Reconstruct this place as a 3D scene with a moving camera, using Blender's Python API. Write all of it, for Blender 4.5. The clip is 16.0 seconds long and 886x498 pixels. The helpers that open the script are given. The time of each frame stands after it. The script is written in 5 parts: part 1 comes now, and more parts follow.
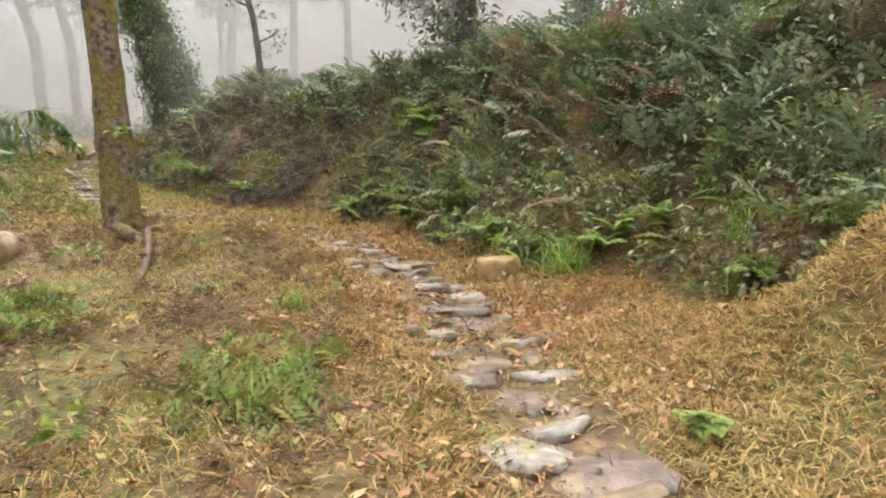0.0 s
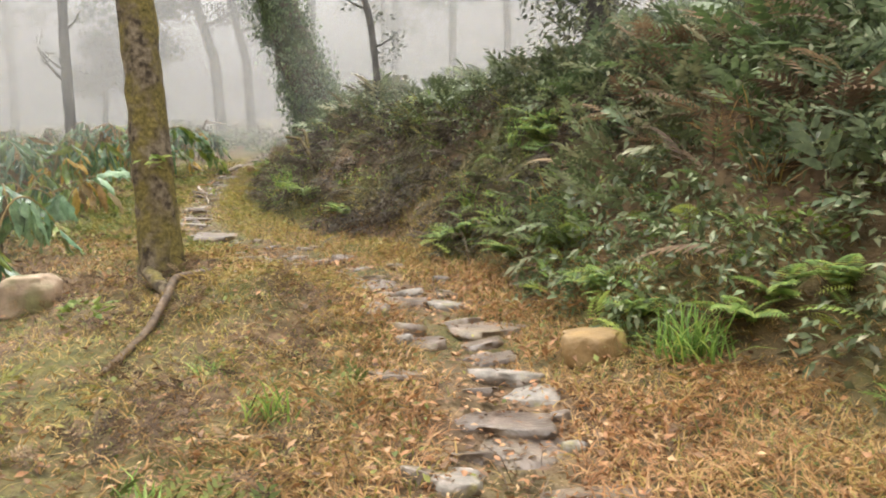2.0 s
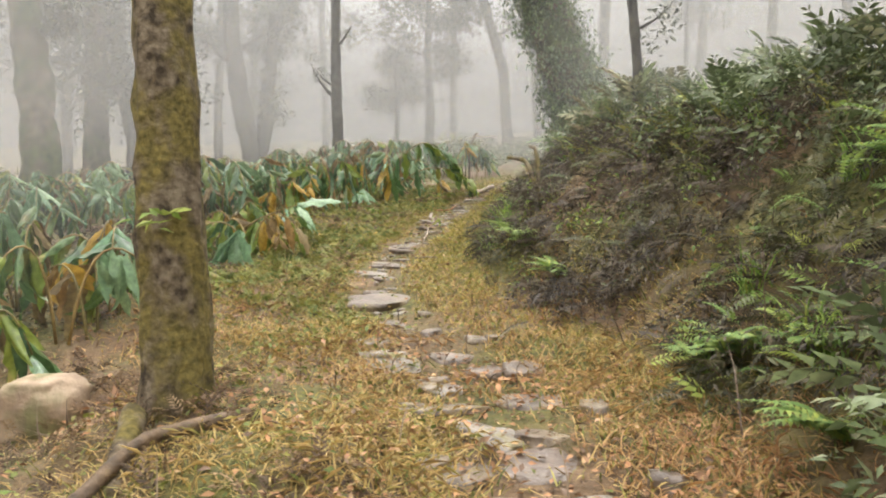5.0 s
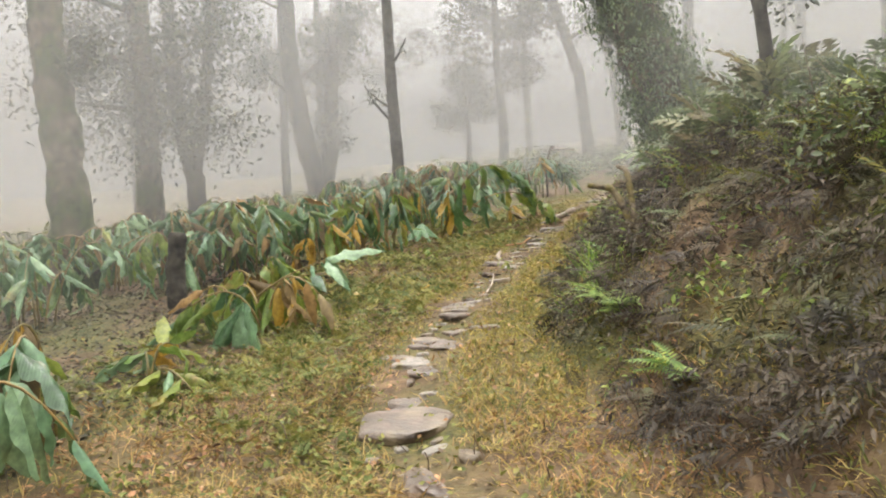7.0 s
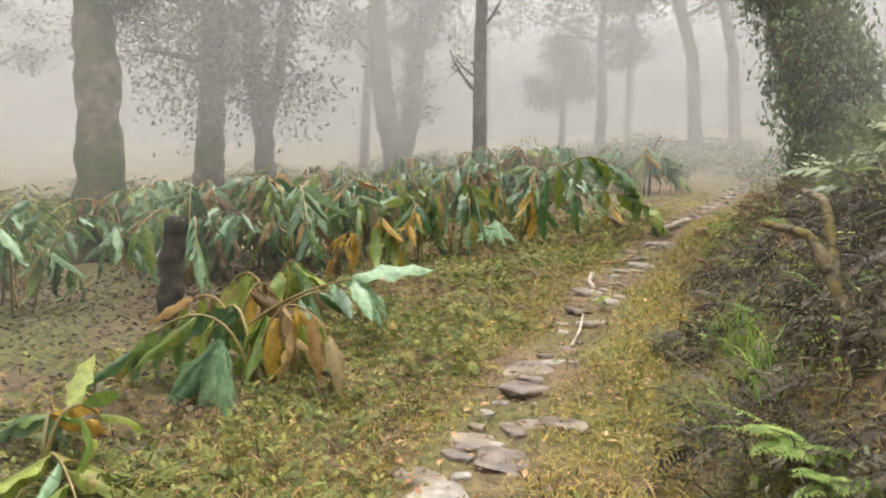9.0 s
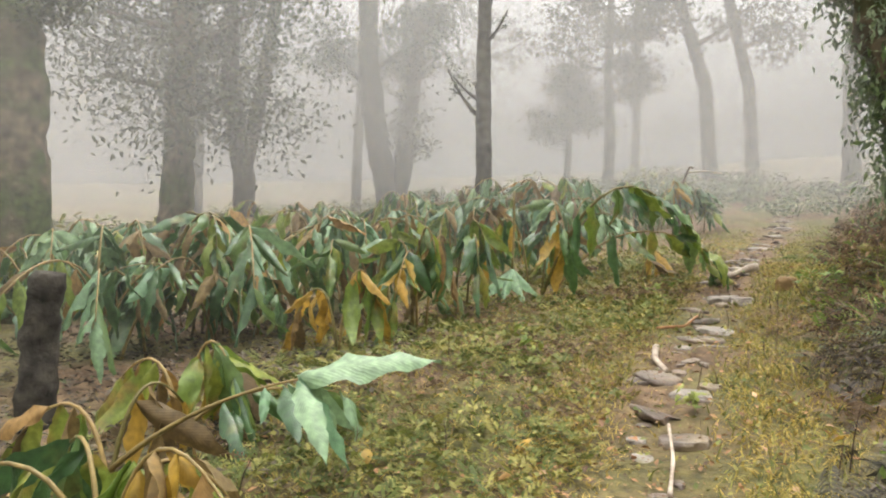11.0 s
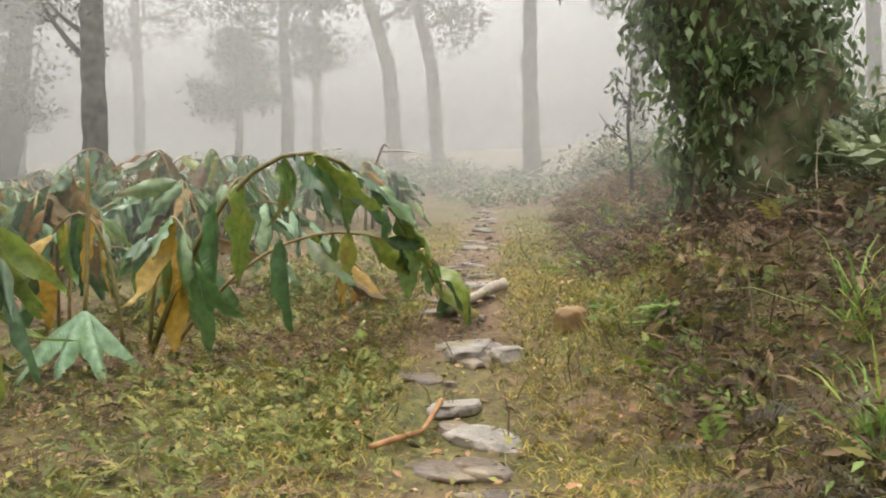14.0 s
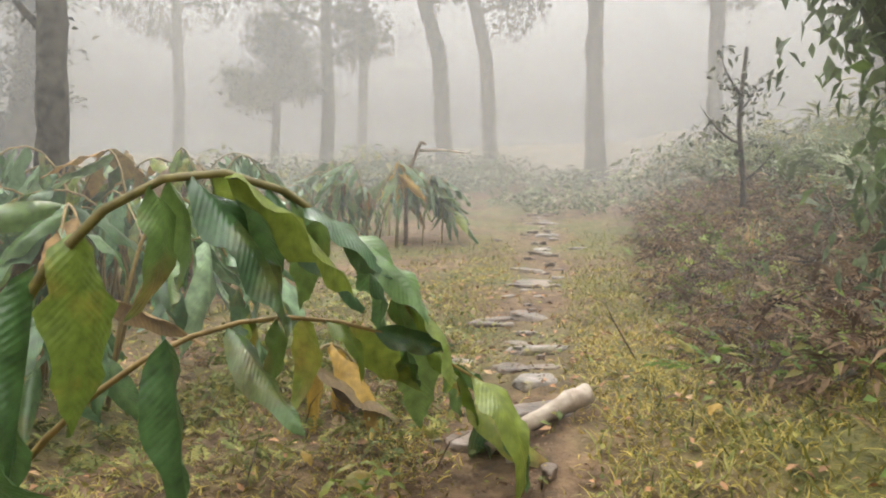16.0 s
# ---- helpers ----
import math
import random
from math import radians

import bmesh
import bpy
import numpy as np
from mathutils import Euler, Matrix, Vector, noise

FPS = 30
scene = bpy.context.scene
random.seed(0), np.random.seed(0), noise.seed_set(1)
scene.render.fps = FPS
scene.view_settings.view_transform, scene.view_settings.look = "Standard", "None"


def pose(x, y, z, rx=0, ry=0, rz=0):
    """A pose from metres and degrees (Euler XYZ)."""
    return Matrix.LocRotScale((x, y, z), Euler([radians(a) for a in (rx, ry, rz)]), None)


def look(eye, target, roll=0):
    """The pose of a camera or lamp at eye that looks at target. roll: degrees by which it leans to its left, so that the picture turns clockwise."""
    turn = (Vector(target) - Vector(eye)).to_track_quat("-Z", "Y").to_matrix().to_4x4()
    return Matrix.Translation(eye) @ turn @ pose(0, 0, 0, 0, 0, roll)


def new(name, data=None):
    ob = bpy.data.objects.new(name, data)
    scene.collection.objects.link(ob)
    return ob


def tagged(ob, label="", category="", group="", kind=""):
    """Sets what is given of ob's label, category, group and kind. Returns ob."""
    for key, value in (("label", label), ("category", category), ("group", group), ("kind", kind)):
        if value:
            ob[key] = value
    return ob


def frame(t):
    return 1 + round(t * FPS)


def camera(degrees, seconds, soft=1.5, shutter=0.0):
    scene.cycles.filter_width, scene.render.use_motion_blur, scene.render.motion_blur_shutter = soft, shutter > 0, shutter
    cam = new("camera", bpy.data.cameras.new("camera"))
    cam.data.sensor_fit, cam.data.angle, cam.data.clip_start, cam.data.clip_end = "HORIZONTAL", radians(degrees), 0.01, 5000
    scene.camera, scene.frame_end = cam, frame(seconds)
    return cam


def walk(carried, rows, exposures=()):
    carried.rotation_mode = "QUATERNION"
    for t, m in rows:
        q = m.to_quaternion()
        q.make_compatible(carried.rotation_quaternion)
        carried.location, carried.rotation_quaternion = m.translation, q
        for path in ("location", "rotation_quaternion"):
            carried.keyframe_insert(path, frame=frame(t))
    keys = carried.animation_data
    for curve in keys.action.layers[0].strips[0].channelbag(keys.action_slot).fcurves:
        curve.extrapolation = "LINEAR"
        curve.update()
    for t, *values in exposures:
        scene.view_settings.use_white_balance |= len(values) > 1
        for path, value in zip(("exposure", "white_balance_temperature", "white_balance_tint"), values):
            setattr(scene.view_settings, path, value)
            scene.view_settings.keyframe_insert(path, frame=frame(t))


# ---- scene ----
cam = camera(61.3, 16.0, soft=2.0)
METRES, EYE, TILT, LEAN, TURN = 19.0, 1.4, -1.5, 1.8, 0.0
ROWS = [
    (0.0, 0.0, 0.0, 0.0, 0.0, 0.0, 0.0),
    (0.5, 0.0099, 0.022, 0.0037, 5.97, 0.99, 0.65),
    (1.0, 0.0183, 0.0453, 0.0046, 10.04, 1.42, 1.24),
    (1.5, 0.0273, 0.0705, 0.0123, 10.7, 0.72, 2.24),
    (2.0, 0.034, 0.0931, 0.0226, 13.47, -0.08, -0.34),
    (2.5, 0.0302, 0.1207, 0.0263, 15.97, -2.63, -2.15),
    (3.0, 0.0291, 0.1513, 0.0288, 19.88, -5.84, -2.17),
    (3.5, 0.0239, 0.1844, 0.0367, 26.57, -5.82, -3.36),
    (4.0, 0.0162, 0.2133, 0.044, 28.77, -3.29, -3.38),
    (4.5, 0.0133, 0.2417, 0.0495, 32.98, -1.0, -3.71),
    (7.0, -0.056, 0.3752, 0.0809, 43.04, 0.97, 0.89),
    (7.5, -0.0771, 0.3963, 0.0846, 42.35, 1.03, -1.7),
    (8.0, -0.0982, 0.4234, 0.0875, 42.94, 0.71, -2.94),
    (8.5, -0.1187, 0.4467, 0.0979, 48.33, -1.93, -5.03),
    (11.0, -0.2384, 0.5491, 0.1123, 48.95, 1.82, -4.11),
    (11.5, -0.2614, 0.5704, 0.1139, 43.14, 2.49, -2.27),
    (12.0, -0.283, 0.6013, 0.1109, 42.8, 2.91, -2.99),
    (12.5, -0.3111, 0.6335, 0.1129, 38.5, 1.75, -1.41),
    (13.0, -0.3309, 0.667, 0.1202, 34.55, 2.74, -0.59),
    (13.5, -0.3438, 0.6899, 0.1276, 29.64, 2.27, -1.06),
    (14.0, -0.3548, 0.7164, 0.131, 25.16, 2.31, -1.77),
    (14.5, -0.3651, 0.7416, 0.1404, 28.34, 1.34, -3.56),
    (15.0, -0.3805, 0.7682, 0.1461, 28.38, 3.24, -2.85),
    (15.5, -0.392, 0.7989, 0.1511, 27.74, 3.45, -1.75),
    (16.0, -0.4051, 0.8274, 0.1567, 29.12, 1.63, -3.12),
]
walk(cam, [(t, pose(0, 0, EYE, TILT, LEAN, TURN) @ pose(METRES * x, METRES * y, METRES * z, 90 + pitch, roll, yaw)) for t, x, y, z, yaw, pitch, roll in ROWS])

scene.cycles.transparent_max_bounces = 32

# ---- world and light ----
world = bpy.data.worlds.new("world")
scene.world = world
world.use_nodes = True
wn, wl = world.node_tree.nodes, world.node_tree.links
sky = wn.new("ShaderNodeTexSky")
sky.sky_type, sky.sun_disc = "NISHITA", False
sky.sun_elevation, sky.sun_rotation = radians(55), radians(-30)
sky.air_density, sky.dust_density = 1.0, 6.0
hsv = wn.new("ShaderNodeHueSaturation")
hsv.inputs["Saturation"].default_value = 0.12
hsv.inputs["Value"].default_value = 1.0
wl.new(sky.outputs[0], hsv.inputs["Color"])
wmix = wn.new("ShaderNodeMix")
wmix.data_type = "RGBA"
wmix.inputs[0].default_value = 0.8
wmix.inputs[7].default_value = (8.65, 8.6, 8.5, 1)
wl.new(hsv.outputs[0], wmix.inputs[6])
bg = wn["Background"]
bg.inputs["Strength"].default_value = 0.115
# an overcast sky is brighter overhead than at the horizon
wtc = wn.new("ShaderNodeTexCoord")
wsep = wn.new("ShaderNodeSeparateXYZ")
wl.new(wtc.outputs["Generated"], wsep.inputs[0])
wr = wn.new("ShaderNodeMapRange")
wr.inputs[1].default_value, wr.inputs[2].default_value, wr.inputs[3].default_value, wr.inputs[4].default_value = 0.2, 0.95, 0.5, 6.0
wl.new(wsep.outputs[2], wr.inputs[0])
wmul = wn.new("ShaderNodeMix")
wmul.data_type, wmul.blend_type = "RGBA", "MULTIPLY"
wmul.inputs[0].default_value = 1.0
wl.new(wmix.outputs[2], wmul.inputs[6])
wl.new(wr.outputs[0], wmul.inputs[7])
wl.new(wmul.outputs[2], bg.inputs["Color"])

sun_data = bpy.data.lights.new("sun", "SUN")
sun_data.energy, sun_data.angle, sun_data.color = 1.5, radians(25), (1.0, 0.95, 0.88)
sun = new("sun", sun_data)
sun.matrix_world = look((-14, 22, 40), (-4, 8, 0))


# ---- materials ----
def ramp(nt, fac, stops):
    r = nt.nodes.new("ShaderNodeValToRGB")
    while len(r.color_ramp.elements) < len(stops):
        r.color_ramp.elements.new(0.5)
    for e, (p, c) in zip(r.color_ramp.elements, stops):
        e.position, e.color = p, (*c, 1)
    nt.links.new(fac, r.inputs[0])
    return r.outputs[0]


def noise_node(nt, scale, detail=4, coord=None):
    n = nt.nodes.new("ShaderNodeTexNoise")
    n.inputs["Scale"].default_value, n.inputs["Detail"].default_value = scale, detail
    if coord is None:
        g = nt.nodes.new("ShaderNodeNewGeometry")
        coord = g.outputs["Position"]
    nt.links.new(coord, n.inputs["Vector"])
    return n.outputs[0]


def mix_col(nt, fac, a, b, mode="MIX"):
    m = nt.nodes.new("ShaderNodeMix")
    m.data_type, m.blend_type = "RGBA", mode
    if isinstance(fac, float):
        m.inputs[0].default_value = fac
    else:
        nt.links.new(fac, m.inputs[0])
    nt.links.new(a, m.inputs[6])
    nt.links.new(b, m.inputs[7])
    return m.outputs[2]


def surface(name, stops, scale, stops2=None, scale2=1.0, rough=0.8, bump=0.3, bump_scale=30.0, cut=(0.42, 0.6), spec=0.4):
    """Two scales of colour noise with relief."""
    m = bpy.data.materials.new(name)
    m.use_nodes = True
    nt = m.node_tree
    p = nt.nodes["Principled BSDF"]
    col = ramp(nt, noise_node(nt, scale, 6), stops)
    if stops2:
        col2 = ramp(nt, noise_node(nt, scale * 1.7, 5), stops2)
        f = ramp(nt, noise_node(nt, scale2, 5), [(cut[0], (0, 0, 0)), (cut[1], (1, 1, 1))])
        col = mix_col(nt, f, col, col2)
    nt.links.new(col, p.inputs["Base Color"])
    p.inputs["Roughness"].default_value = rough
    p.inputs["Specular IOR Level"].default_value = spec
    b = nt.nodes.new("ShaderNodeBump")
    b.inputs["Strength"].default_value, b.inputs["Distance"].default_value = bump, 0.02
    nt.links.new(noise_node(nt, bump_scale, 8), b.inputs["Height"])
    nt.links.new(b.outputs[0], p.inputs["Normal"])
    return m


def foliage(name, stops, stops2=None, scale2=0.5, rough=0.55, by_object=False, cut=(0.4, 0.6), glow=0.25, spec=0.4):
    """Leaves: colour by the piece, patches by place, light through the blade."""
    m = bpy.data.materials.new(name)
    m.use_nodes = True
    nt = m.node_tree
    p = nt.nodes["Principled BSDF"]
    if by_object:
        rnd = nt.nodes.new("ShaderNodeObjectInfo").outputs["Random"]
    else:
        rnd = nt.nodes.new("ShaderNodeNewGeometry").outputs["Random Per Island"]
    col = ramp(nt, rnd, stops)
    if stops2:
        col2 = ramp(nt, rnd, stops2)
        f = ramp(nt, noise_node(nt, scale2, 4), [(cut[0], (0, 0, 0)), (cut[1], (1, 1, 1))])
        col = mix_col(nt, f, col, col2)
    var = ramp(nt, noise_node(nt, 22.0, 4), [(0.3, (0.6, 0.6, 0.6)), (0.7, (1.15, 1.15, 1.1))])
    col = mix_col(nt, 1.0, col, var, "MULTIPLY")
    nt.links.new(col, p.inputs["Base Color"])
    p.inputs["Roughness"].default_value = rough
    p.inputs["Specular IOR Level"].default_value = spec
    if glow:
        tr = nt.nodes.new("ShaderNodeBsdfTranslucent")
        nt.links.new(col, tr.inputs["Color"])
        ms = nt.nodes.new("ShaderNodeMixShader")
        ms.inputs[0].default_value = glow
        nt.links.new(p.outputs[0], ms.inputs[1])
        nt.links.new(tr.outputs[0], ms.inputs[2])
        nt.links.new(ms.outputs[0], nt.nodes["Material Output"].inputs["Surface"])
    return m


M_soil = surface("soil", [(0.3, (0.06, 0.038, 0.02)), (0.5, (0.12, 0.075, 0.04)), (0.7, (0.21, 0.135, 0.07))], 9.0,
                 [(0.3, (0.035, 0.04, 0.012)), (0.7, (0.15, 0.13, 0.035))], 0.7, 0.9, 0.9, 40.0)
M_bark_moss = surface("mossy_bark", [(0.36, (0.04, 0.03, 0.02)), (0.5, (0.12, 0.092, 0.06)), (0.66, (0.2, 0.16, 0.11))], 17.0,
                      [(0.3, (0.07, 0.06, 0.02)), (0.7, (0.2, 0.155, 0.05))], 4.5, 0.95, 1.0, 24.0, (0.44, 0.58), 0.2)
M_bark_dark = surface("dark_bark", [(0.3, (0.02, 0.018, 0.015)), (0.7, (0.085, 0.075, 0.06))], 8.0, None, 1, 0.95, 1.0, 20.0, spec=0.2)
M_bark_ivy = surface("ivy_bark", [(0.3, (0.04, 0.036, 0.022)), (0.7, (0.17, 0.13, 0.085))], 6.0,
                     [(0.3, (0.025, 0.04, 0.014)), (0.7, (0.08, 0.10, 0.03))], 1.6, 0.95, 1.0, 14.0, spec=0.2)
M_stone = surface("wet_stone", [(0.3, (0.06, 0.042, 0.03)), (0.55, (0.12, 0.086, 0.062)), (0.75, (0.22, 0.16, 0.12))], 7.0,
                  [(0.3, (0.15, 0.11, 0.07)), (0.7, (0.26, 0.2, 0.12))], 3.0, 0.42, 0.5, 45.0, (0.5, 0.66), 0.6)
M_stone_pale = surface("lichen_stone", [(0.3, (0.16, 0.14, 0.12)), (0.55, (0.24, 0.21, 0.175)), (0.7, (0.37, 0.31, 0.26))], 14.0,
                       [(0.3, (0.14, 0.12, 0.05)), (0.7, (0.26, 0.22, 0.08))], 5.0, 0.6, 0.6, 45.0, (0.56, 0.66))
M_stone_ochre = surface("ochre_stone", [(0.3, (0.13, 0.08, 0.035)), (0.7, (0.3, 0.19, 0.075))], 5.0,
                        [(0.3, (0.16, 0.15, 0.03)), (0.7, (0.3, 0.28, 0.05))], 2.5, 0.7, 0.5, 40.0, (0.58, 0.7))
M_rock_tan = surface("tan_rock", [(0.3, (0.17, 0.115, 0.075)), (0.7, (0.42, 0.31, 0.21))], 5.0, [(0.3, (0.1, 0.09, 0.04)), (0.7, (0.22, 0.2, 0.09))], 4.0, 0.75, 0.5, 30.0)
M_straw = foliage("straw_grass", [(0.0, (0.2, 0.1, 0.04)), (0.35, (0.42, 0.21, 0.095)), (0.7, (0.56, 0.34, 0.17)), (1.0, (0.34, 0.25, 0.06))],
                  [(0.0, (0.24, 0.16, 0.06)), (0.4, (0.46, 0.31, 0.11)), (0.75, (0.6, 0.44, 0.18)), (1.0, (0.26, 0.27, 0.07))], 0.4, 0.7, glow=0.35)
M_straw_late = foliage("yellow_grass", [(0.0, (0.2, 0.15, 0.03)), (0.35, (0.45, 0.32, 0.07)), (0.7, (0.58, 0.43, 0.12)), (1.0, (0.26, 0.26, 0.05))],
                       [(0.0, (0.17, 0.14, 0.03)), (0.4, (0.34, 0.28, 0.065)), (0.75, (0.5, 0.39, 0.11)), (1.0, (0.18, 0.2, 0.04))], 0.4, 0.7, glow=0.35)
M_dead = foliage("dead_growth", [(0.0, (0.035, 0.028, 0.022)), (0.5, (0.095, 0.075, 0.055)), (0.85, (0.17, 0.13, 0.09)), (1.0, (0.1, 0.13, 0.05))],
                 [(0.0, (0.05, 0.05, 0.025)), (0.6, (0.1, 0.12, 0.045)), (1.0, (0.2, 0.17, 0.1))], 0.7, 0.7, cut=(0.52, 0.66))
M_moss = foliage("ground_herbs", [(0.0, (0.09, 0.12, 0.03)), (0.5, (0.19, 0.21, 0.05)), (1.0, (0.33, 0.29, 0.08))], None, 1, 0.7)
M_litter = foliage("leaf_litter", [(0.0, (0.1, 0.055, 0.028)), (0.4, (0.28, 0.14, 0.06)), (0.75, (0.45, 0.22, 0.1)), (1.0, (0.52, 0.34, 0.18))], None, 1, 0.6, glow=0.1)
M_shrub = foliage("shrub_leaf", [(0.0, (0.07, 0.09, 0.04)), (0.45, (0.14, 0.18, 0.08)), (0.85, (0.25, 0.3, 0.15)), (1.0, (0.42, 0.43, 0.28))],
                  [(0.0, (0.1, 0.08, 0.05)), (0.5, (0.23, 0.175, 0.11)), (1.0, (0.4, 0.3, 0.19))], 0.55, 0.45, cut=(0.52, 0.68), glow=0.35)
M_shrub_grey = foliage("grey_green_leaf", [(0.0, (0.1, 0.13, 0.08)), (0.5, (0.2, 0.25, 0.15)), (1.0, (0.36, 0.42, 0.28))],
                       [(0.0, (0.07, 0.11, 0.04)), (1.0, (0.2, 0.28, 0.1))], 0.9, 0.42, glow=0.35)
M_bracken = foliage("dead_bracken", [(0.0, (0.08, 0.055, 0.035)), (0.5, (0.2, 0.13, 0.075)), (0.9, (0.34, 0.22, 0.12)), (1.0, (0.42, 0.3, 0.18))],
                    [(0.0, (0.07, 0.045, 0.03)), (0.6, (0.17, 0.11, 0.07)), (1.0, (0.3, 0.2, 0.12))], 1.1, 0.75, glow=0.3)
M_bright = foliage("bright_leaf", [(0.0, (0.14, 0.22, 0.05)), (0.6, (0.24, 0.34, 0.08)), (1.0, (0.42, 0.47, 0.12))], None, 1, 0.5, glow=0.4)
M_fern = foliage("fern_frond", [(0.0, (0.14, 0.24, 0.07)), (0.5, (0.24, 0.36, 0.1)), (1.0, (0.42, 0.46, 0.1))], None, 1, 0.55, glow=0.4)
M_grassgreen = foliage("green_grass", [(0.0, (0.13, 0.24, 0.05)), (0.6, (0.25, 0.38, 0.08)), (1.0, (0.42, 0.47, 0.1))], None, 1, 0.5, glow=0.4)
M_canopy = foliage("canopy_leaf", [(0.0, (0.02, 0.03, 0.012)), (0.6, (0.05, 0.065, 0.025)), (1.0, (0.09, 0.10, 0.04))], None, 1, 0.6)


def ribs(m, strength=0.16):
    """Raised side veins running from the midrib of a broad leaf to its edge."""
    nt = m.node_tree
    sep = nt.nodes.new("ShaderNodeSeparateXYZ")
    nt.links.new(nt.nodes.new("ShaderNodeTexCoord").outputs["Object"], sep.inputs[0])

    def op(kind, a, b=None):
        n = nt.nodes.new("ShaderNodeMath")
        n.operation = kind
        for k, q in enumerate((a, b)):
            if q is None:
                continue
            if isinstance(q, float):
                n.inputs[k].default_value = q
            else:
                nt.links.new(q, n.inputs[k])
        return n.outputs[0]
    side = op("ABSOLUTE", sep.outputs[1])
    wave = op("SINE", op("MULTIPLY", op("SUBTRACT", sep.outputs[0], op("MULTIPLY", side, 1.3)), 150.0))
    mid = op("MULTIPLY", op("LESS_THAN", side, 0.006), 1.5)
    b = nt.nodes.new("ShaderNodeBump")
    b.inputs["Strength"].default_value, b.inputs["Distance"].default_value = strength, 0.006
    nt.links.new(op("ADD", wave, mid), b.inputs["Height"])
    nt.links.new(b.outputs[0], nt.nodes["Principled BSDF"].inputs["Normal"])


M_leaf_green = foliage("broad_leaf_green", [(0.0, (0.05, 0.11, 0.04)), (0.5, (0.085, 0.17, 0.055)), (1.0, (0.15, 0.23, 0.06))],
                       [(0.0, (0.16, 0.17, 0.05)), (1.0, (0.24, 0.17, 0.06))], 3.5, 0.3, True, (0.56, 0.74), spec=0.6)
M_leaf_lime = foliage("broad_leaf_lime", [(0.0, (0.14, 0.22, 0.04)), (1.0, (0.27, 0.31, 0.055))],
                      [(0.0, (0.36, 0.27, 0.05)), (1.0, (0.32, 0.2, 0.07))], 4.0, 0.35, True, (0.54, 0.72), glow=0.35)
M_leaf_pale = foliage("broad_leaf_grey_green", [(0.0, (0.12, 0.24, 0.12)), (1.0, (0.28, 0.4, 0.22))], None, 1, 0.35, True)
M_leaf_yellow = foliage("broad_leaf_yellow", [(0.0, (0.38, 0.25, 0.04)), (1.0, (0.5, 0.3, 0.05))], None, 1, 0.45, True, glow=0.35)
M_leaf_brown = foliage("broad_leaf_withered", [(0.0, (0.13, 0.085, 0.035)), (0.5, (0.21, 0.15, 0.06)), (1.0, (0.33, 0.19, 0.06))], None, 1, 0.7, True)
for m_ in (M_leaf_green, M_leaf_lime, M_leaf_pale, M_leaf_yellow, M_leaf_brown):
    ribs(m_)
M_stem = foliage("ginger_stem", [(0.0, (0.14, 0.12, 0.035)), (1.0, (0.3, 0.2, 0.07))], None, 1, 0.5, True, glow=0.0)
M_twig = foliage("dry_twig", [(0.0, (0.06, 0.04, 0.028)), (0.6, (0.15, 0.1, 0.065)), (1.0, (0.3, 0.22, 0.15))], None, 1, 0.8, glow=0.0)
M_wood = surface("wet_wood", [(0.3, (0.05, 0.033, 0.02)), (0.7, (0.17, 0.11, 0.06))], 11.0, None, 1, 0.7, 0.7, 30.0)
M_wood_pale = surface("bare_wood", [(0.3, (0.26, 0.2, 0.15)), (0.7, (0.5, 0.42, 0.33))], 9.0, None, 1, 0.6, 0.5, 30.0)

M_mist = bpy.data.materials.new("mist")
M_mist.use_nodes = True


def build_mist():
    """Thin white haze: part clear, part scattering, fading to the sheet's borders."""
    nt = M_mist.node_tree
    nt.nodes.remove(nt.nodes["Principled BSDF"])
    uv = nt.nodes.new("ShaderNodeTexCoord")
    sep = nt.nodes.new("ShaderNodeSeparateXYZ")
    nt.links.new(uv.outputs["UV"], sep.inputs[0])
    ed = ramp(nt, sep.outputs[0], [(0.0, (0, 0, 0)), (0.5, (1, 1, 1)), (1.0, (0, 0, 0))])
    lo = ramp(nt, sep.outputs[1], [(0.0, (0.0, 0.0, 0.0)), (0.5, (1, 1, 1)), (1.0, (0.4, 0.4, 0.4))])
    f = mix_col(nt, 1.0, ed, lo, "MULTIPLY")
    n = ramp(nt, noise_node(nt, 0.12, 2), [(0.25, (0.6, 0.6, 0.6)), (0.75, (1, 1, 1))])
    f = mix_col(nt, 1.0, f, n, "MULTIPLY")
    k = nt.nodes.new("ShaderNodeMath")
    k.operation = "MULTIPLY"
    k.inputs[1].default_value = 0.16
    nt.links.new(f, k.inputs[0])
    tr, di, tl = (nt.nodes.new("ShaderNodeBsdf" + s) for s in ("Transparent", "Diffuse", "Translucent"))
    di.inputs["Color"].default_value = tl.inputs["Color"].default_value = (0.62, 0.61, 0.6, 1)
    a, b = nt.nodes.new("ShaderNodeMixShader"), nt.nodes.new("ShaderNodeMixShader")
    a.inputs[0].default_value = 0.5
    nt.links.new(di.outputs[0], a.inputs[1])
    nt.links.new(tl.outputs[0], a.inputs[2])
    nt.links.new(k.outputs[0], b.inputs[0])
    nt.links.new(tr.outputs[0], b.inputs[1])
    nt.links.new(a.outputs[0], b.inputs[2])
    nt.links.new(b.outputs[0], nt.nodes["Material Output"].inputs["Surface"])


build_mist()

# ---- mesh helpers ----
rng = np.random.default_rng(7)


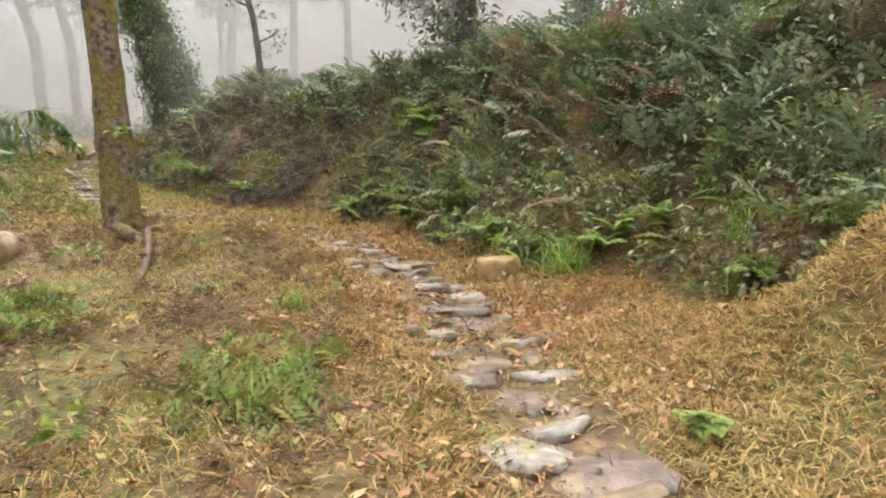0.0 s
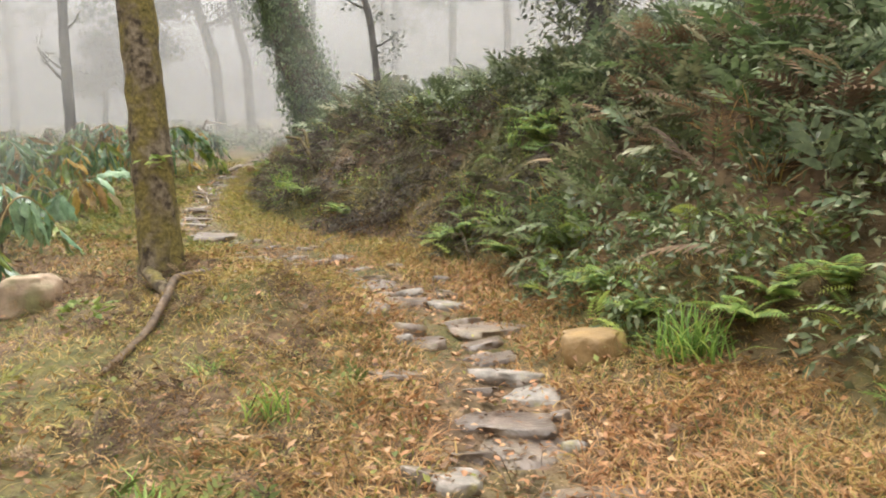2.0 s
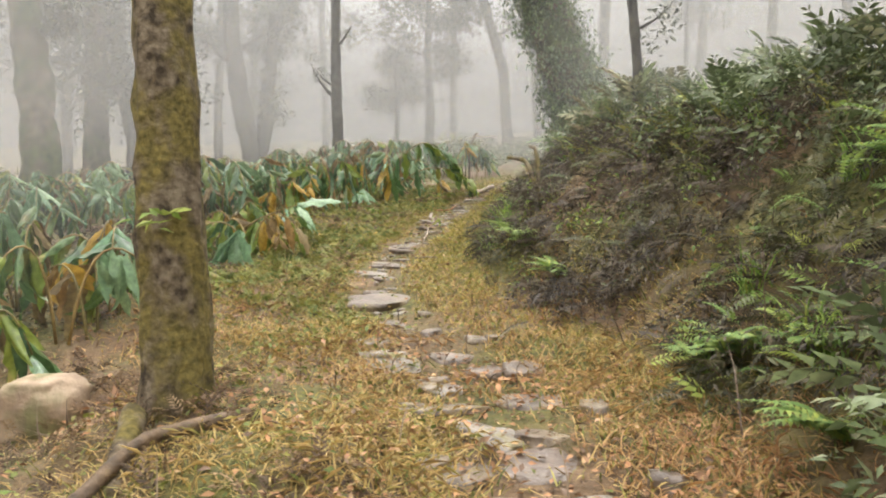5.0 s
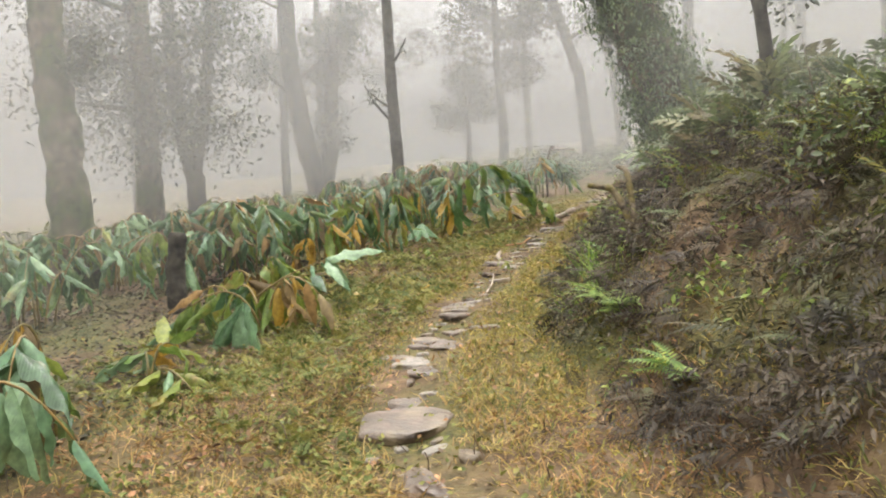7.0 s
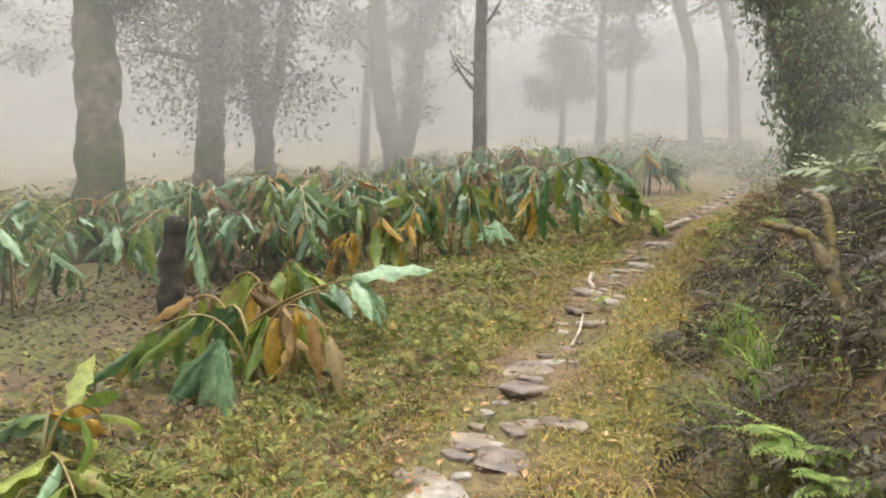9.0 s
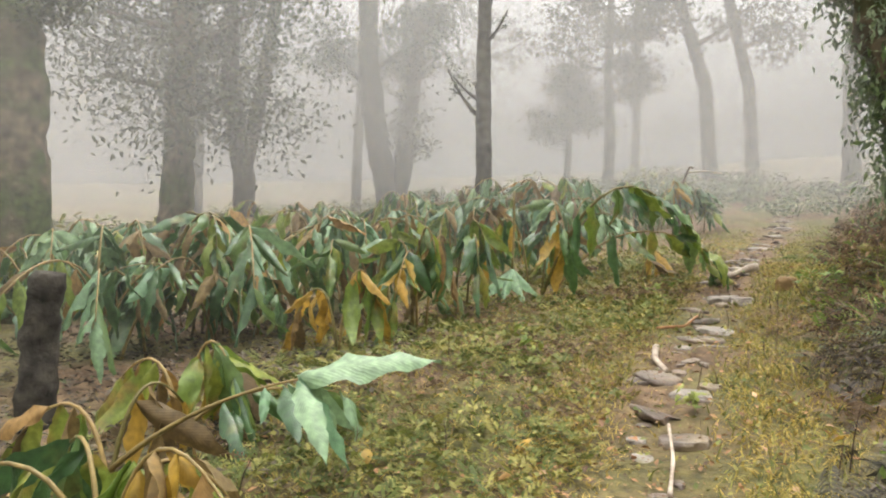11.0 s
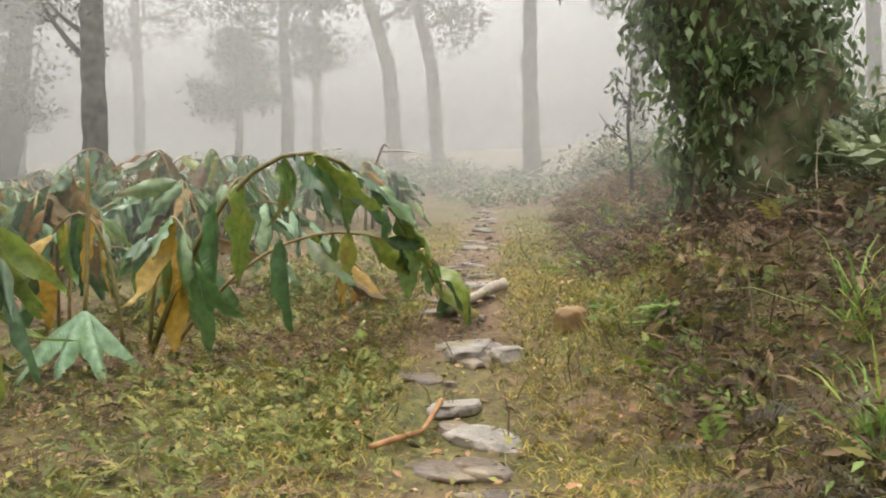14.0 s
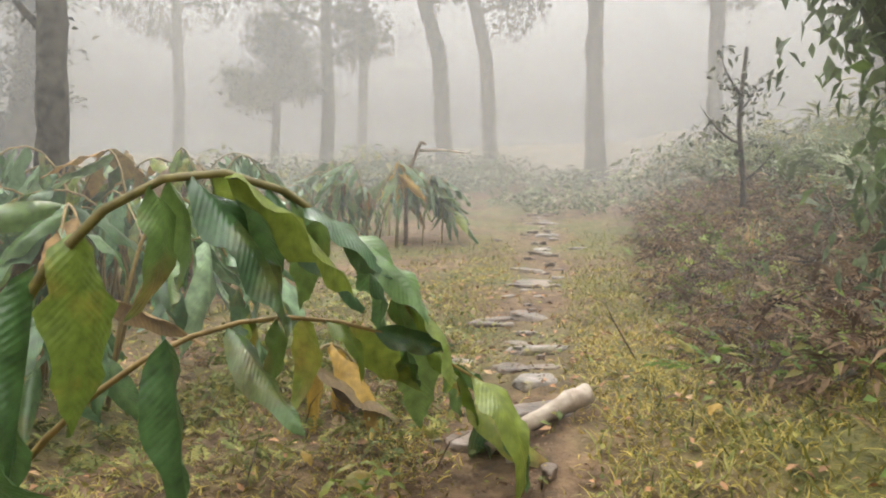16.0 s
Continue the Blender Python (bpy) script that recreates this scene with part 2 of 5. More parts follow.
def mesh_of(name, verts, faces, mat, smooth=True):
    me = bpy.data.meshes.new(name)
    verts, faces = np.asarray(verts, float), np.asarray(faces, int)
    k = faces.shape[1]
    me.vertices.add(len(verts))
    me.vertices.foreach_set("co", verts.ravel())
    me.loops.add(faces.size)
    me.loops.foreach_set("vertex_index", faces.ravel())
    me.polygons.add(len(faces))
    me.polygons.foreach_set("loop_start", np.arange(0, faces.size, k))
    me.polygons.foreach_set("loop_total", np.full(len(faces), k))
    me.polygons.foreach_set("use_smooth", np.full(len(faces), smooth))
    me.update(calc_edges=True)
    me.materials.append(mat)
    return me


def part(name, me, parent=None, label="", m=None):
    ob = new(name, me)
    if parent is not None:
        ob.parent = parent
    if m is not None:
        ob.matrix_basis = m
    if label:
        tagged(ob, label)
    return ob


def thing(name, at, label, category, group="", kind=""):
    e = new(name)
    e.location = at
    e.empty_display_size = 0.1
    return tagged(e, label, category, group, kind)


def spread(name, tv, tf, pos, rot, scl, mat):
    """Many turned and scaled copies of one small shape in one mesh."""
    tv, tf = np.asarray(tv, float), np.asarray(tf, int)
    n, k = len(pos), len(tv)
    v = np.einsum("nij,nkj->nki", rot, tv[None] * np.asarray(scl)[:, None, :]) + np.asarray(pos)[:, None, :]
    f = tf[None] + (np.arange(n) * k)[:, None, None]
    return mesh_of(name, v.reshape(-1, 3), f.reshape(-1, tf.shape[1]), mat)


def turns(az, pitch, roll):
    """Rotations that carry +x to azimuth az, raised by pitch, rolled about their own axis."""
    ca, sa, cp, sp, cr, sr = np.cos(az), np.sin(az), np.cos(pitch), np.sin(pitch), np.cos(roll), np.sin(roll)
    z, o = np.zeros_like(ca), np.ones_like(ca)
    Z = np.stack([np.stack([ca, -sa, z], -1), np.stack([sa, ca, z], -1), np.stack([z, z, o], -1)], -2)
    Y = np.stack([np.stack([cp, z, -sp], -1), np.stack([z, o, z], -1), np.stack([sp, z, cp], -1)], -2)
    X = np.stack([np.stack([o, z, z], -1), np.stack([z, cr, -sr], -1), np.stack([z, sr, cr], -1)], -2)
    return Z @ Y @ X


def tube(name, pts, radii, mat, sides=10, rough=0.0, scale=6.0, seed=0):
    """A bent, knotted, tapering round body through the points."""
    pts = [Vector(p) for p in pts]
    verts, faces = [], []
    side = Vector((1, 0.13, 0.07))
    for i, p in enumerate(pts):
        d = (pts[min(i + 1, len(pts) - 1)] - pts[max(i - 1, 0)]).normalized()
        u = (side - d * side.dot(d)).normalized()
        w = d.cross(u)
        side = u
        for j in range(sides):
            a = 2 * math.pi * j / sides
            o = u * math.cos(a) + w * math.sin(a)
            r = radii[i] * (1 + rough * noise.fractal(p * scale + o * radii[i] * scale * 2 + Vector((seed, 0, 0)), 0.9, 2.0, 4))
            verts.append(p + o * r)
    for i in range(len(pts) - 1):
        for j in range(sides):
            k = (j + 1) % sides
            faces.append((i * sides + j, i * sides + k, (i + 1) * sides + k, (i + 1) * sides + j))
    n = len(verts)
    verts += [pts[0], pts[-1]]
    for j in range(sides):
        k = (j + 1) % sides
        faces.append((n, k, j, n))
        faces.append((n + 1, (len(pts) - 1) * sides + j, (len(pts) - 1) * sides + k, n + 1))
    me = bpy.data.meshes.new(name)
    me.from_pydata([tuple(v) for v in verts], [], [tuple(dict.fromkeys(f)) for f in faces])
    me.polygons.foreach_set("use_smooth", [True] * len(me.polygons))
    me.materials.append(mat)
    return me


def curve_points(a, b, c, n):
    """A bow from a by b to c."""
    a, b, c = Vector(a), Vector(b), Vector(c)
    return [a * (1 - t) ** 2 + b * 2 * t * (1 - t) + c * t * t for t in (i / (n - 1) for i in range(n))]


# ---- the lie of the land ----
FOOT = np.array([(6.0, -6.0), (3.6, 1.0), (2.6, 4.6), (1.75, 6.2), (0.75, 6.6), (0.1, 7.6), (-0.7, 9.0), (-1.8, 10.0), (-4.2, 11.9), (-5.6, 14.0),
                 (-7.0, 17.0), (-8.3, 20.2), (-9.7, 24.2), (-11.5, 30.0), (-14.0, 40.0), (-20.0, 70.0)])
PATH = np.array([(1.2, -8.0), (0.9, -3.0), (0.75, 1.0), (0.55, 3.2), (0.22, 4.8), (-0.1, 6.0), (-0.8, 7.4), (-2.0, 8.7), (-3.2, 9.6), (-4.4, 10.4), (-5.3, 11.4),
                 (-6.0, 12.6), (-6.6, 13.9), (-7.6, 15.6), (-8.3, 17.3), (-9.1, 19.3), (-9.95, 21.4), (-11.1, 24.6), (-12.5, 28.0), (-20.0, 42.0)])


def beside(line, x, y):
    """Distance from a line of points, positive on its right, and the length along it."""
    x, y = np.asarray(x, float), np.asarray(y, float)
    best, sgn, along, run = np.full(x.shape, 1e9), np.ones(x.shape), np.zeros(x.shape), 0.0
    for (ax, ay), (bx, by) in zip(line[:-1], line[1:]):
        ux, uy = bx - ax, by - ay
        le = math.hypot(ux, uy)
        t = np.clip(((x - ax) * ux + (y - ay) * uy) / le ** 2, 0, 1)
        d = np.hypot(x - ax - t * ux, y - ay - t * uy)
        s = np.where((x - ax) * uy - (y - ay) * ux > 0, 1.0, -1.0)
        m = d < best
        best, sgn, along = np.where(m, d, best), np.where(m, s, sgn), np.where(m, run + t * le, along)
        run += le
    return best * sgn, along


MOUNDS = [(2.65, 4.0, 0.75, 0.95), (-2.3, 7.2, 0.6, 0.2), (-3.3, 7.5, 0.7, 0.22), (-1.35, 6.9, 0.7, 0.12), (-4.6, 6.8, 1.2, -0.25), (-9.0, 14.2, 1.0, 0.12), (-8.6, 13.3, 0.6, 0.15),
          (-7.2, 18.6, 1.0, 0.35), (-8.9, 19.3, 1.0, 0.17), (-24.0, 40.0, 7.0, 0.9)]


def height(x, y):
    x, y = np.asarray(x, float), np.asarray(y, float)
    far = np.clip((np.hypot(x + 8, y - 15) - 45) / 200, 0, 1)
    z = (-0.05 * x + 0.157 * y) * (1 - far) + 22 * far
    d, _ = beside(FOOT, x, y)
    d = np.clip(d, 0, 14)
    east = np.clip((y - 10) / 3, 0, 1)
    low = 1 - 0.16 * east - 0.42 * np.clip((y - 15.0) / 4, 0, 1)
    z = z + np.where(d < 1.5, 1.1 * d, 1.65 + (0.42 - 0.26 * east) * (d - 1.5)) * low * (1 - far)
    for mx, my, r, h in MOUNDS:
        z = z + h * np.exp(-((x - mx) ** 2 + (y - my) ** 2) / r ** 2)
    p, _ = beside(PATH, x, y)
    z = z - 0.05 * np.exp(-(p / 0.5) ** 2)
    left = np.clip(-p - 4.0, 0, 30)
    z = z - 0.03 * left * (1 - far)
    rough = np.clip(np.abs(p) / 0.8, 0.15, 1)
    z = z + rough * 0.03 * np.sin(4.7 * x + 1.7 * np.sin(2.9 * y)) * np.sin(4.1 * y + 1.3 * np.sin(3.7 * x + 1))
    z = z + 0.035 * np.sin(2.3 * x + 1.1 * np.sin(1.7 * y)) * np.sin(2.1 * y + 0.7 * x) + 0.016 * np.sin(7.1 * x + 3 * np.sin(3.3 * y)) * np.sin(6.3 * y)
    return z


def hgt(x, y):
    return float(height(np.array([x]), np.array([y]))[0])


def axis(lo, hi, fine_lo, fine_hi, step, far_n):
    a = np.arange(fine_lo, fine_hi, step)
    k = np.linspace(0, 1, far_n) ** 2.5
    return np.concatenate([(fine_lo - step - (fine_lo - lo) * k)[::-1], a, fine_hi + (hi - fine_hi) * k])


gx, gy = axis(-700, 700, -24, 9, 0.16, 14), axis(-700, 700, -3, 32, 0.16, 14)
X, Y = np.meshgrid(gx, gy)
Z = height(X.ravel(), Y.ravel())
idx = np.arange(X.size).reshape(X.shape)
quads = np.stack([idx[:-1, :-1], idx[:-1, 1:], idx[1:, 1:], idx[1:, :-1]], -1).reshape(-1, 4)
ground = new("ground", mesh_of("ground", np.stack([X.ravel(), Y.ravel(), Z], -1), quads, M_soil))
tagged(ground, "brown forest soil with moss and rotting straw", "ground", kind="structure")

# ---- mist ----
U, V = Vector((-0.5, 0.866, 0)), Vector((0.866, 0.5, 0))


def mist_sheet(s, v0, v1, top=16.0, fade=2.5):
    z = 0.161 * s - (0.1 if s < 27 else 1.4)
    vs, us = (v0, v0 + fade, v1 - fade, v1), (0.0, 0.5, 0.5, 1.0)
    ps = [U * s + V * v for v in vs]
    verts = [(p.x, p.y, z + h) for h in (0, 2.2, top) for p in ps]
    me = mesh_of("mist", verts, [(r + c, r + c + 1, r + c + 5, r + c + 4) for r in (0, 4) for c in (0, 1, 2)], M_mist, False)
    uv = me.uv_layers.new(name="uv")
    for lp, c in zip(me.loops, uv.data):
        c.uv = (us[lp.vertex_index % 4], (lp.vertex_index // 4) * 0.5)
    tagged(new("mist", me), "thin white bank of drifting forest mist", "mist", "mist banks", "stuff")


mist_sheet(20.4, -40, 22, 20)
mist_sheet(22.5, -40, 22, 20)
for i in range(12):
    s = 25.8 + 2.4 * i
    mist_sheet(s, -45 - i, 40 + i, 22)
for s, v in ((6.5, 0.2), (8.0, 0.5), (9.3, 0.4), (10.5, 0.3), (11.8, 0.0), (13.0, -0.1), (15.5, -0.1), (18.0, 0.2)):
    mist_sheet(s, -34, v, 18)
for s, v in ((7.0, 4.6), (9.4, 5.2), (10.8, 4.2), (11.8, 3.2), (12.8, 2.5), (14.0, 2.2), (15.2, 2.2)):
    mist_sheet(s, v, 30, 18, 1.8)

# ---- grass, herbs and litter ----
BLADE_V = [(0, -0.5, 0), (0, 0.5, 0), (0.45, -0.4, 0.1), (0.45, 0.4, 0.1), (1, 0, -0.12)]
BLADE_F = [(0, 1, 3), (0, 3, 2), (2, 3, 4)]
TRI_V = [(0, 0, 0), (0.42, -0.5, 0.07), (0.42, 0.5, 0.07), (1, 0, -0.1), (0.45, 0, -0.03)]
TRI_F = [(0, 1, 4), (0, 4, 2), (1, 3, 4), (4, 3, 2)]
LEAF_V = [(0, 0, 0), (0.35, -0.5, 0.06), (0.35, 0.5, 0.06), (0.75, -0.32, 0.02), (0.75, 0.32, 0.02), (1, 0, -0.1), (0.4, 0, -0.04)]
LEAF_F = [(0, 1, 6), (0, 6, 2), (1, 3, 6), (6, 4, 2), (3, 5, 6), (6, 5, 4)]


def scatter(n, box, keep):
    """Random places in a box, kept with a chance that depends on the place."""
    x, y = rng.uniform(box[0], box[1], n), rng.uniform(box[2], box[3], n)
    k = rng.random(n) < keep(x, y)
    return x[k], y[k]


def patch(x, y, f=1.0, q=0.0):
    return 0.5 + 0.5 * np.sin(f * 1.9 * x + q + 1.3 * np.sin(f * 1.2 * y)) * np.sin(f * 1.6 * y + 2 * q + 0.9 * np.sin(f * 1.4 * x))


def near_path(x, y, reach=5.0):
    p, _ = beside(PATH, x, y)
    return np.clip(1.25 - np.abs(p) / reach, 0, 1)


def grass_keep(x, y):
    p, _ = beside(PATH, x, y)
    d, _ = beside(FOOT, x, y)
    return near_path(x, y) * np.clip((np.abs(p) - 0.18) / 0.3, 0.04, 1) * np.clip(1.1 - d * 1.2, 0.03, 1) * (0.35 + 0.65 * patch(x, y, 1.6)) * np.where(p < -0.8, 0.15 + 0.6 * patch(x, y, 1.3, 3.0), 1.0)


def blades(name, x, y, lo, hi, wide, mat, label, lean=(0.25, 1.1)):
    n = len(x)
    le = rng.uniform(lo, hi, n)
    pos = np.stack([x, y, height(x, y) - 0.005], -1)
    rot = turns(rng.uniform(0, 6.28, n), rng.uniform(lean[0], lean[1], n), rng.uniform(-0.6, 0.6, n))
    me = spread(name, BLADE_V, BLADE_F, pos, rot, np.stack([le, np.full(n, wide) * rng.uniform(0.6, 1.3, n), le], -1), mat)
    return tagged(new(name, me), label, "grass", kind="stuff")




def along_path(n, lo, hi, sigma, keep):
    """Places strewn beside the path, thinning away from it."""
    s = rng.uniform(lo, hi, n)
    x, y = np.interp(s, cum, PATH[:, 0]), np.interp(s, cum, PATH[:, 1])
    x, y = x + rng.normal(0, sigma, n), y + rng.normal(0, sigma, n)
    k = rng.random(n) < keep(x, y)
    return x[k], y[k]


seg = np.hypot(*np.diff(PATH, axis=0).T)
cum = np.concatenate([[0], np.cumsum(seg)])
x, y = along_path(290000, 8.0, 34.0, 1.7, lambda x, y: np.clip(grass_keep(x, y) * 1.5, 0, 1))
late = y + rng.normal(0, 1.0, len(y)) > 10.3
blades("straw_grass", x[~late], y[~late], 0.05, 0.17, 0.009, M_straw, "wet trampled orange straw covering the ground", (-0.05, 0.8))
blades("yellow_grass", x[late], y[late], 0.03, 0.1, 0.008, M_straw_late, "short yellow-green grass beside the path", (-0.05, 0.9))
x, y = along_path(80000, 8.0, 36.0, 1.9, lambda x, y: np.clip(grass_keep(x, y) * patch(x, y, 0.8, 2.0) * 1.6, 0, 1))
blades("meadow_grass", x, y, 0.05, 0.15, 0.008, M_moss, "short green grass and moss among straw")
x, y = scatter(26000, (0.9, 4.2, 2.2, 6.6), lambda x, y: np.clip(1.3 - np.hypot(x - 2.4, y - 4.2) / 2, 0, 1))
blades("mound_grass", x, y, 0.05, 0.16, 0.008, M_straw, "long straw-coloured grass hanging over a mound", (-0.3, 0.9))


def leaf_bits(name, x, y, lo, hi, mat, label, category, lift=0.01, tilt=0.5, aspect=0.5):
    n = len(x)
    le = rng.uniform(lo, hi, n)
    pos = np.stack([x, y, height(x, y) + lift * rng.uniform(0.2, 1.5, n)], -1)
    rot = turns(rng.uniform(0, 6.28, n), rng.uniform(-tilt * 0.4, tilt, n), rng.uniform(-0.7, 0.7, n))
    me = spread(name, TRI_V, TRI_F, pos, rot, np.stack([le, le * aspect, le], -1), mat)
    return tagged(new(name, me), label, category, kind="stuff")


def litter_keep(x, y):
    d, _ = beside(FOOT, x, y)
    return near_path(x, y, 6.0) * np.where(y > 9.3, 0.3, 1.0) * np.clip(1 - 0.5 * d, 0.2, 1) * (0.15 + 0.85 * patch(x, y, 1.1, 4.0))


x, y = along_path(60000, 8.0, 34.0, 2.6, litter_keep)
leaf_bits("leaf_litter", x, y, 0.025, 0.07, M_litter, "brown rotting fallen leaves scattered over the ground", "leaf litter", 0.03, 0.6)
x, y = scatter(16000, (-14, -6, 7, 15), lambda x, y: np.clip(-beside(PATH, x, y)[0] - 1.5, 0, 1))
leaf_bits("withered_litter", x, y, 0.03, 0.09, M_dead, "withered brown leaves under the ginger plants", "leaf litter", 0.05, 0.7)
x, y = along_path(75000, 10.0, 33.0, 1.8, lambda x, y: near_path(x, y, 4.5) * np.where(beside(PATH, x, y)[0] < -0.35, 1.0, 0.12) * np.where(y > 9.5, 1.0, 0.25) * (0.15 + 0.85 * patch(x, y, 1.0, 1.0)))
leaf_bits("ground_herbs", x, y, 0.02, 0.06, M_moss, "low green creeping herbs beside the path", "herbs", 0.05, 0.9, 0.6)

x, y = along_path(26000, 8.0, 33.0, 0.32, lambda x, y: np.where(y > 9.7, 0.4, 1.0) * (0.3 + 0.7 * patch(x, y, 2.2, 1.0)))
leaf_bits("path_litter", x, y, 0.012, 0.035, M_bracken, "dark wet leaf scraps trodden between the path stones", "leaf litter", 0.02, 0.4)

# ---- undergrowth on the bank ----


def shrub_cloud(cx, cy, r, h, n):
    """Places and turns of leaves over low domes."""
    a, e = rng.uniform(0, 6.28, n), np.arcsin(rng.uniform(-0.25, 1, n))
    k = rng.uniform(0.55, 1.08, n)
    px, py = cx + r * k * np.cos(a) * np.cos(e), cy + r * k * np.sin(a) * np.cos(e)
    pz = np.maximum(height(px, py) + 0.02, hgt(cx, cy) + h * k * np.sin(e))
    return np.stack([px, py, pz], -1), a


def bank_spots(n, d0, d1, s0=2.0, s1=45.0):
    out = []
    while len(out) < n:
        px, py = rng.uniform(-15, 9), rng.uniform(0, 30)
        d, s = beside(FOOT, np.array([px]), np.array([py]))
        if d0 < d[0] < d1 and s0 < s[0] < s1 and py > 3:
            out.append((px, py, d[0]))
    return out


def undergrowth(name, spots, mat, label, leaf=(0.03, 0.075), per=260, size=(0.25, 0.6), tall=1.0, aspect=0.42):
    P, A = [], []
    for px, py, d in spots:
        r = rng.uniform(*size)
        p, a = shrub_cloud(px, py, r, r * tall * rng.uniform(0.7, 1.4), int(per * (r / 0.4) ** 1.5))
        P.append(p), A.append(a)
    P, A = np.concatenate(P), np.concatenate(A)
    n = len(P)
    le = rng.uniform(*leaf, n)
    rot = turns(A + rng.normal(0, 0.9, n), rng.normal(-0.25, 0.55, n), rng.normal(0, 0.6, n))
    me = spread(name, TRI_V, TRI_F, P, rot, np.stack([le, le * aspect, le], -1), mat)
    return tagged(new(name, me), label, "undergrowth", kind="stuff")


def twigs(name, spots, mat, label, per=10, length=(0.3, 0.9), wide=0.008):
    pos, az = [], []
    for px, py, d in spots:
        for _ in range(per):
            qx, qy = px + rng.normal(0, 0.3), py + rng.normal(0, 0.3)
            pos.append((qx, qy, hgt(qx, qy) - 0.02))
    pos = np.array(pos)
    n = len(pos)
    le = rng.uniform(*length, n)
    rot = turns(rng.uniform(0, 6.28, n), rng.uniform(0.3, 1.5, n), rng.uniform(-0.8, 0.8, n))
    me = spread(name, BLADE_V, BLADE_F, pos, rot, np.stack([le, np.full(n, wide), le], -1), mat)
    return tagged(new(name, me), label, "twigs", kind="stuff")


cover = []
for px in np.arange(-14, 6, 0.34):
    for py in np.arange(3.2, 29, 0.34):
        jx, jy = px + rng.uniform(-0.2, 0.2), py + rng.uniform(-0.2, 0.2)
        d, _ = beside(FOOT, np.array([jx]), np.array([jy]))
        if 0.02 < d[0] < 3.2 and rng.random() < 0.9:
            cover.append((jx, jy, d[0]))
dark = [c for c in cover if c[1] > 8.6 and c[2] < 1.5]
undergrowth("bank_cover", [c for c in cover if not (c[1] > 8.6 and c[2] < 1.5)], M_shrub, "tangled low green and brown growth hiding the bank", per=150, size=(0.24, 0.42), tall=0.9, leaf=(0.05, 0.11))
undergrowth("brown_ferns", [c for c in dark if c[1] > 16.3], M_bracken, "brown and green dying ferns on the low bank", per=170, size=(0.24, 0.4), tall=0.8, leaf=(0.04, 0.1), aspect=0.3)
undergrowth("bank_greens", [c for c in dark if c[1] > 15.5 and c[2] < 0.5][::3], M_moss, "mixed green plants on the low bank", per=110, size=(0.15, 0.3), tall=0.6, leaf=(0.05, 0.11), aspect=0.4)
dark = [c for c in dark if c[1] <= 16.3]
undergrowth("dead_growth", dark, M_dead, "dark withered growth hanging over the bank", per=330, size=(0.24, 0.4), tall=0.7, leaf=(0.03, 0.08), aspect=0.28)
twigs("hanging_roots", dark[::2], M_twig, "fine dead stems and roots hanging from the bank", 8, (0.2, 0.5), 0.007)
undergrowth("undergrowth", [c for c in bank_spots(330, 0.4, 4.2) if c[1] < 12 and not (c[1] > 8.6 and c[2] < 1.2)], M_shrub, "dense dark green and brown shrubs covering the bank", per=210, tall=1.0, leaf=(0.05, 0.11))
undergrowth("tall_undergrowth", [c for c in bank_spots(150, 1.8, 7.0) if c[1] < 11.5], M_shrub, "tall dark shrubs on top of the bank", per=170, size=(0.5, 0.95), tall=1.5, leaf=(0.07, 0.15))
undergrowth("bank_herbs", bank_spots(110, -0.1, 1.7), M_bright, "fresh green leafy herbs at the foot of the bank", per=70, size=(0.12, 0.3), leaf=(0.03, 0.07), aspect=0.5)


mid = []
for s_ in np.linspace(17.5, 33, 120):
    mid.append((float(np.interp(s_, cum, PATH[:, 0]) - abs(rng.normal(0.9, 0.7)) - 0.35), float(np.interp(s_, cum, PATH[:, 1]) + rng.normal(-0.4, 0.5)), 0))
undergrowth("herb_clumps", mid, M_moss, "low green herb clumps on the rough ground", per=130, size=(0.12, 0.3), tall=0.45, leaf=(0.025, 0.07), aspect=0.5)
tus = []
for s_ in np.linspace(9.5, 19.5, 90):
    o = rng.choice([-1, 1]) * rng.uniform(0.55, 2.2)
    tus.append((float(np.interp(s_, cum, PATH[:, 0]) + o), float(np.interp(s_, cum, PATH[:, 1]) + rng.normal(0, 0.4)), 0))
tus = [c for c in tus if beside(FOOT, np.array([c[0]]), np.array([c[1]]))[0][0] < 0.1]
undergrowth("straw_tussocks", tus, M_straw, "matted orange straw tussocks beside the stones", per=190, size=(0.15, 0.36), tall=0.35, leaf=(0.05, 0.13), aspect=0.08)
undergrowth("leaf_heaps", tus[1::3], M_litter, "heaps of dark rotting leaves in the straw", per=90, size=(0.15, 0.36), tall=0.25, leaf=(0.03, 0.09), aspect=0.45)
twigs("dry_twigs", bank_spots(230, 0.1, 4.5), M_twig, "tangle of dead brown stems on the bank")



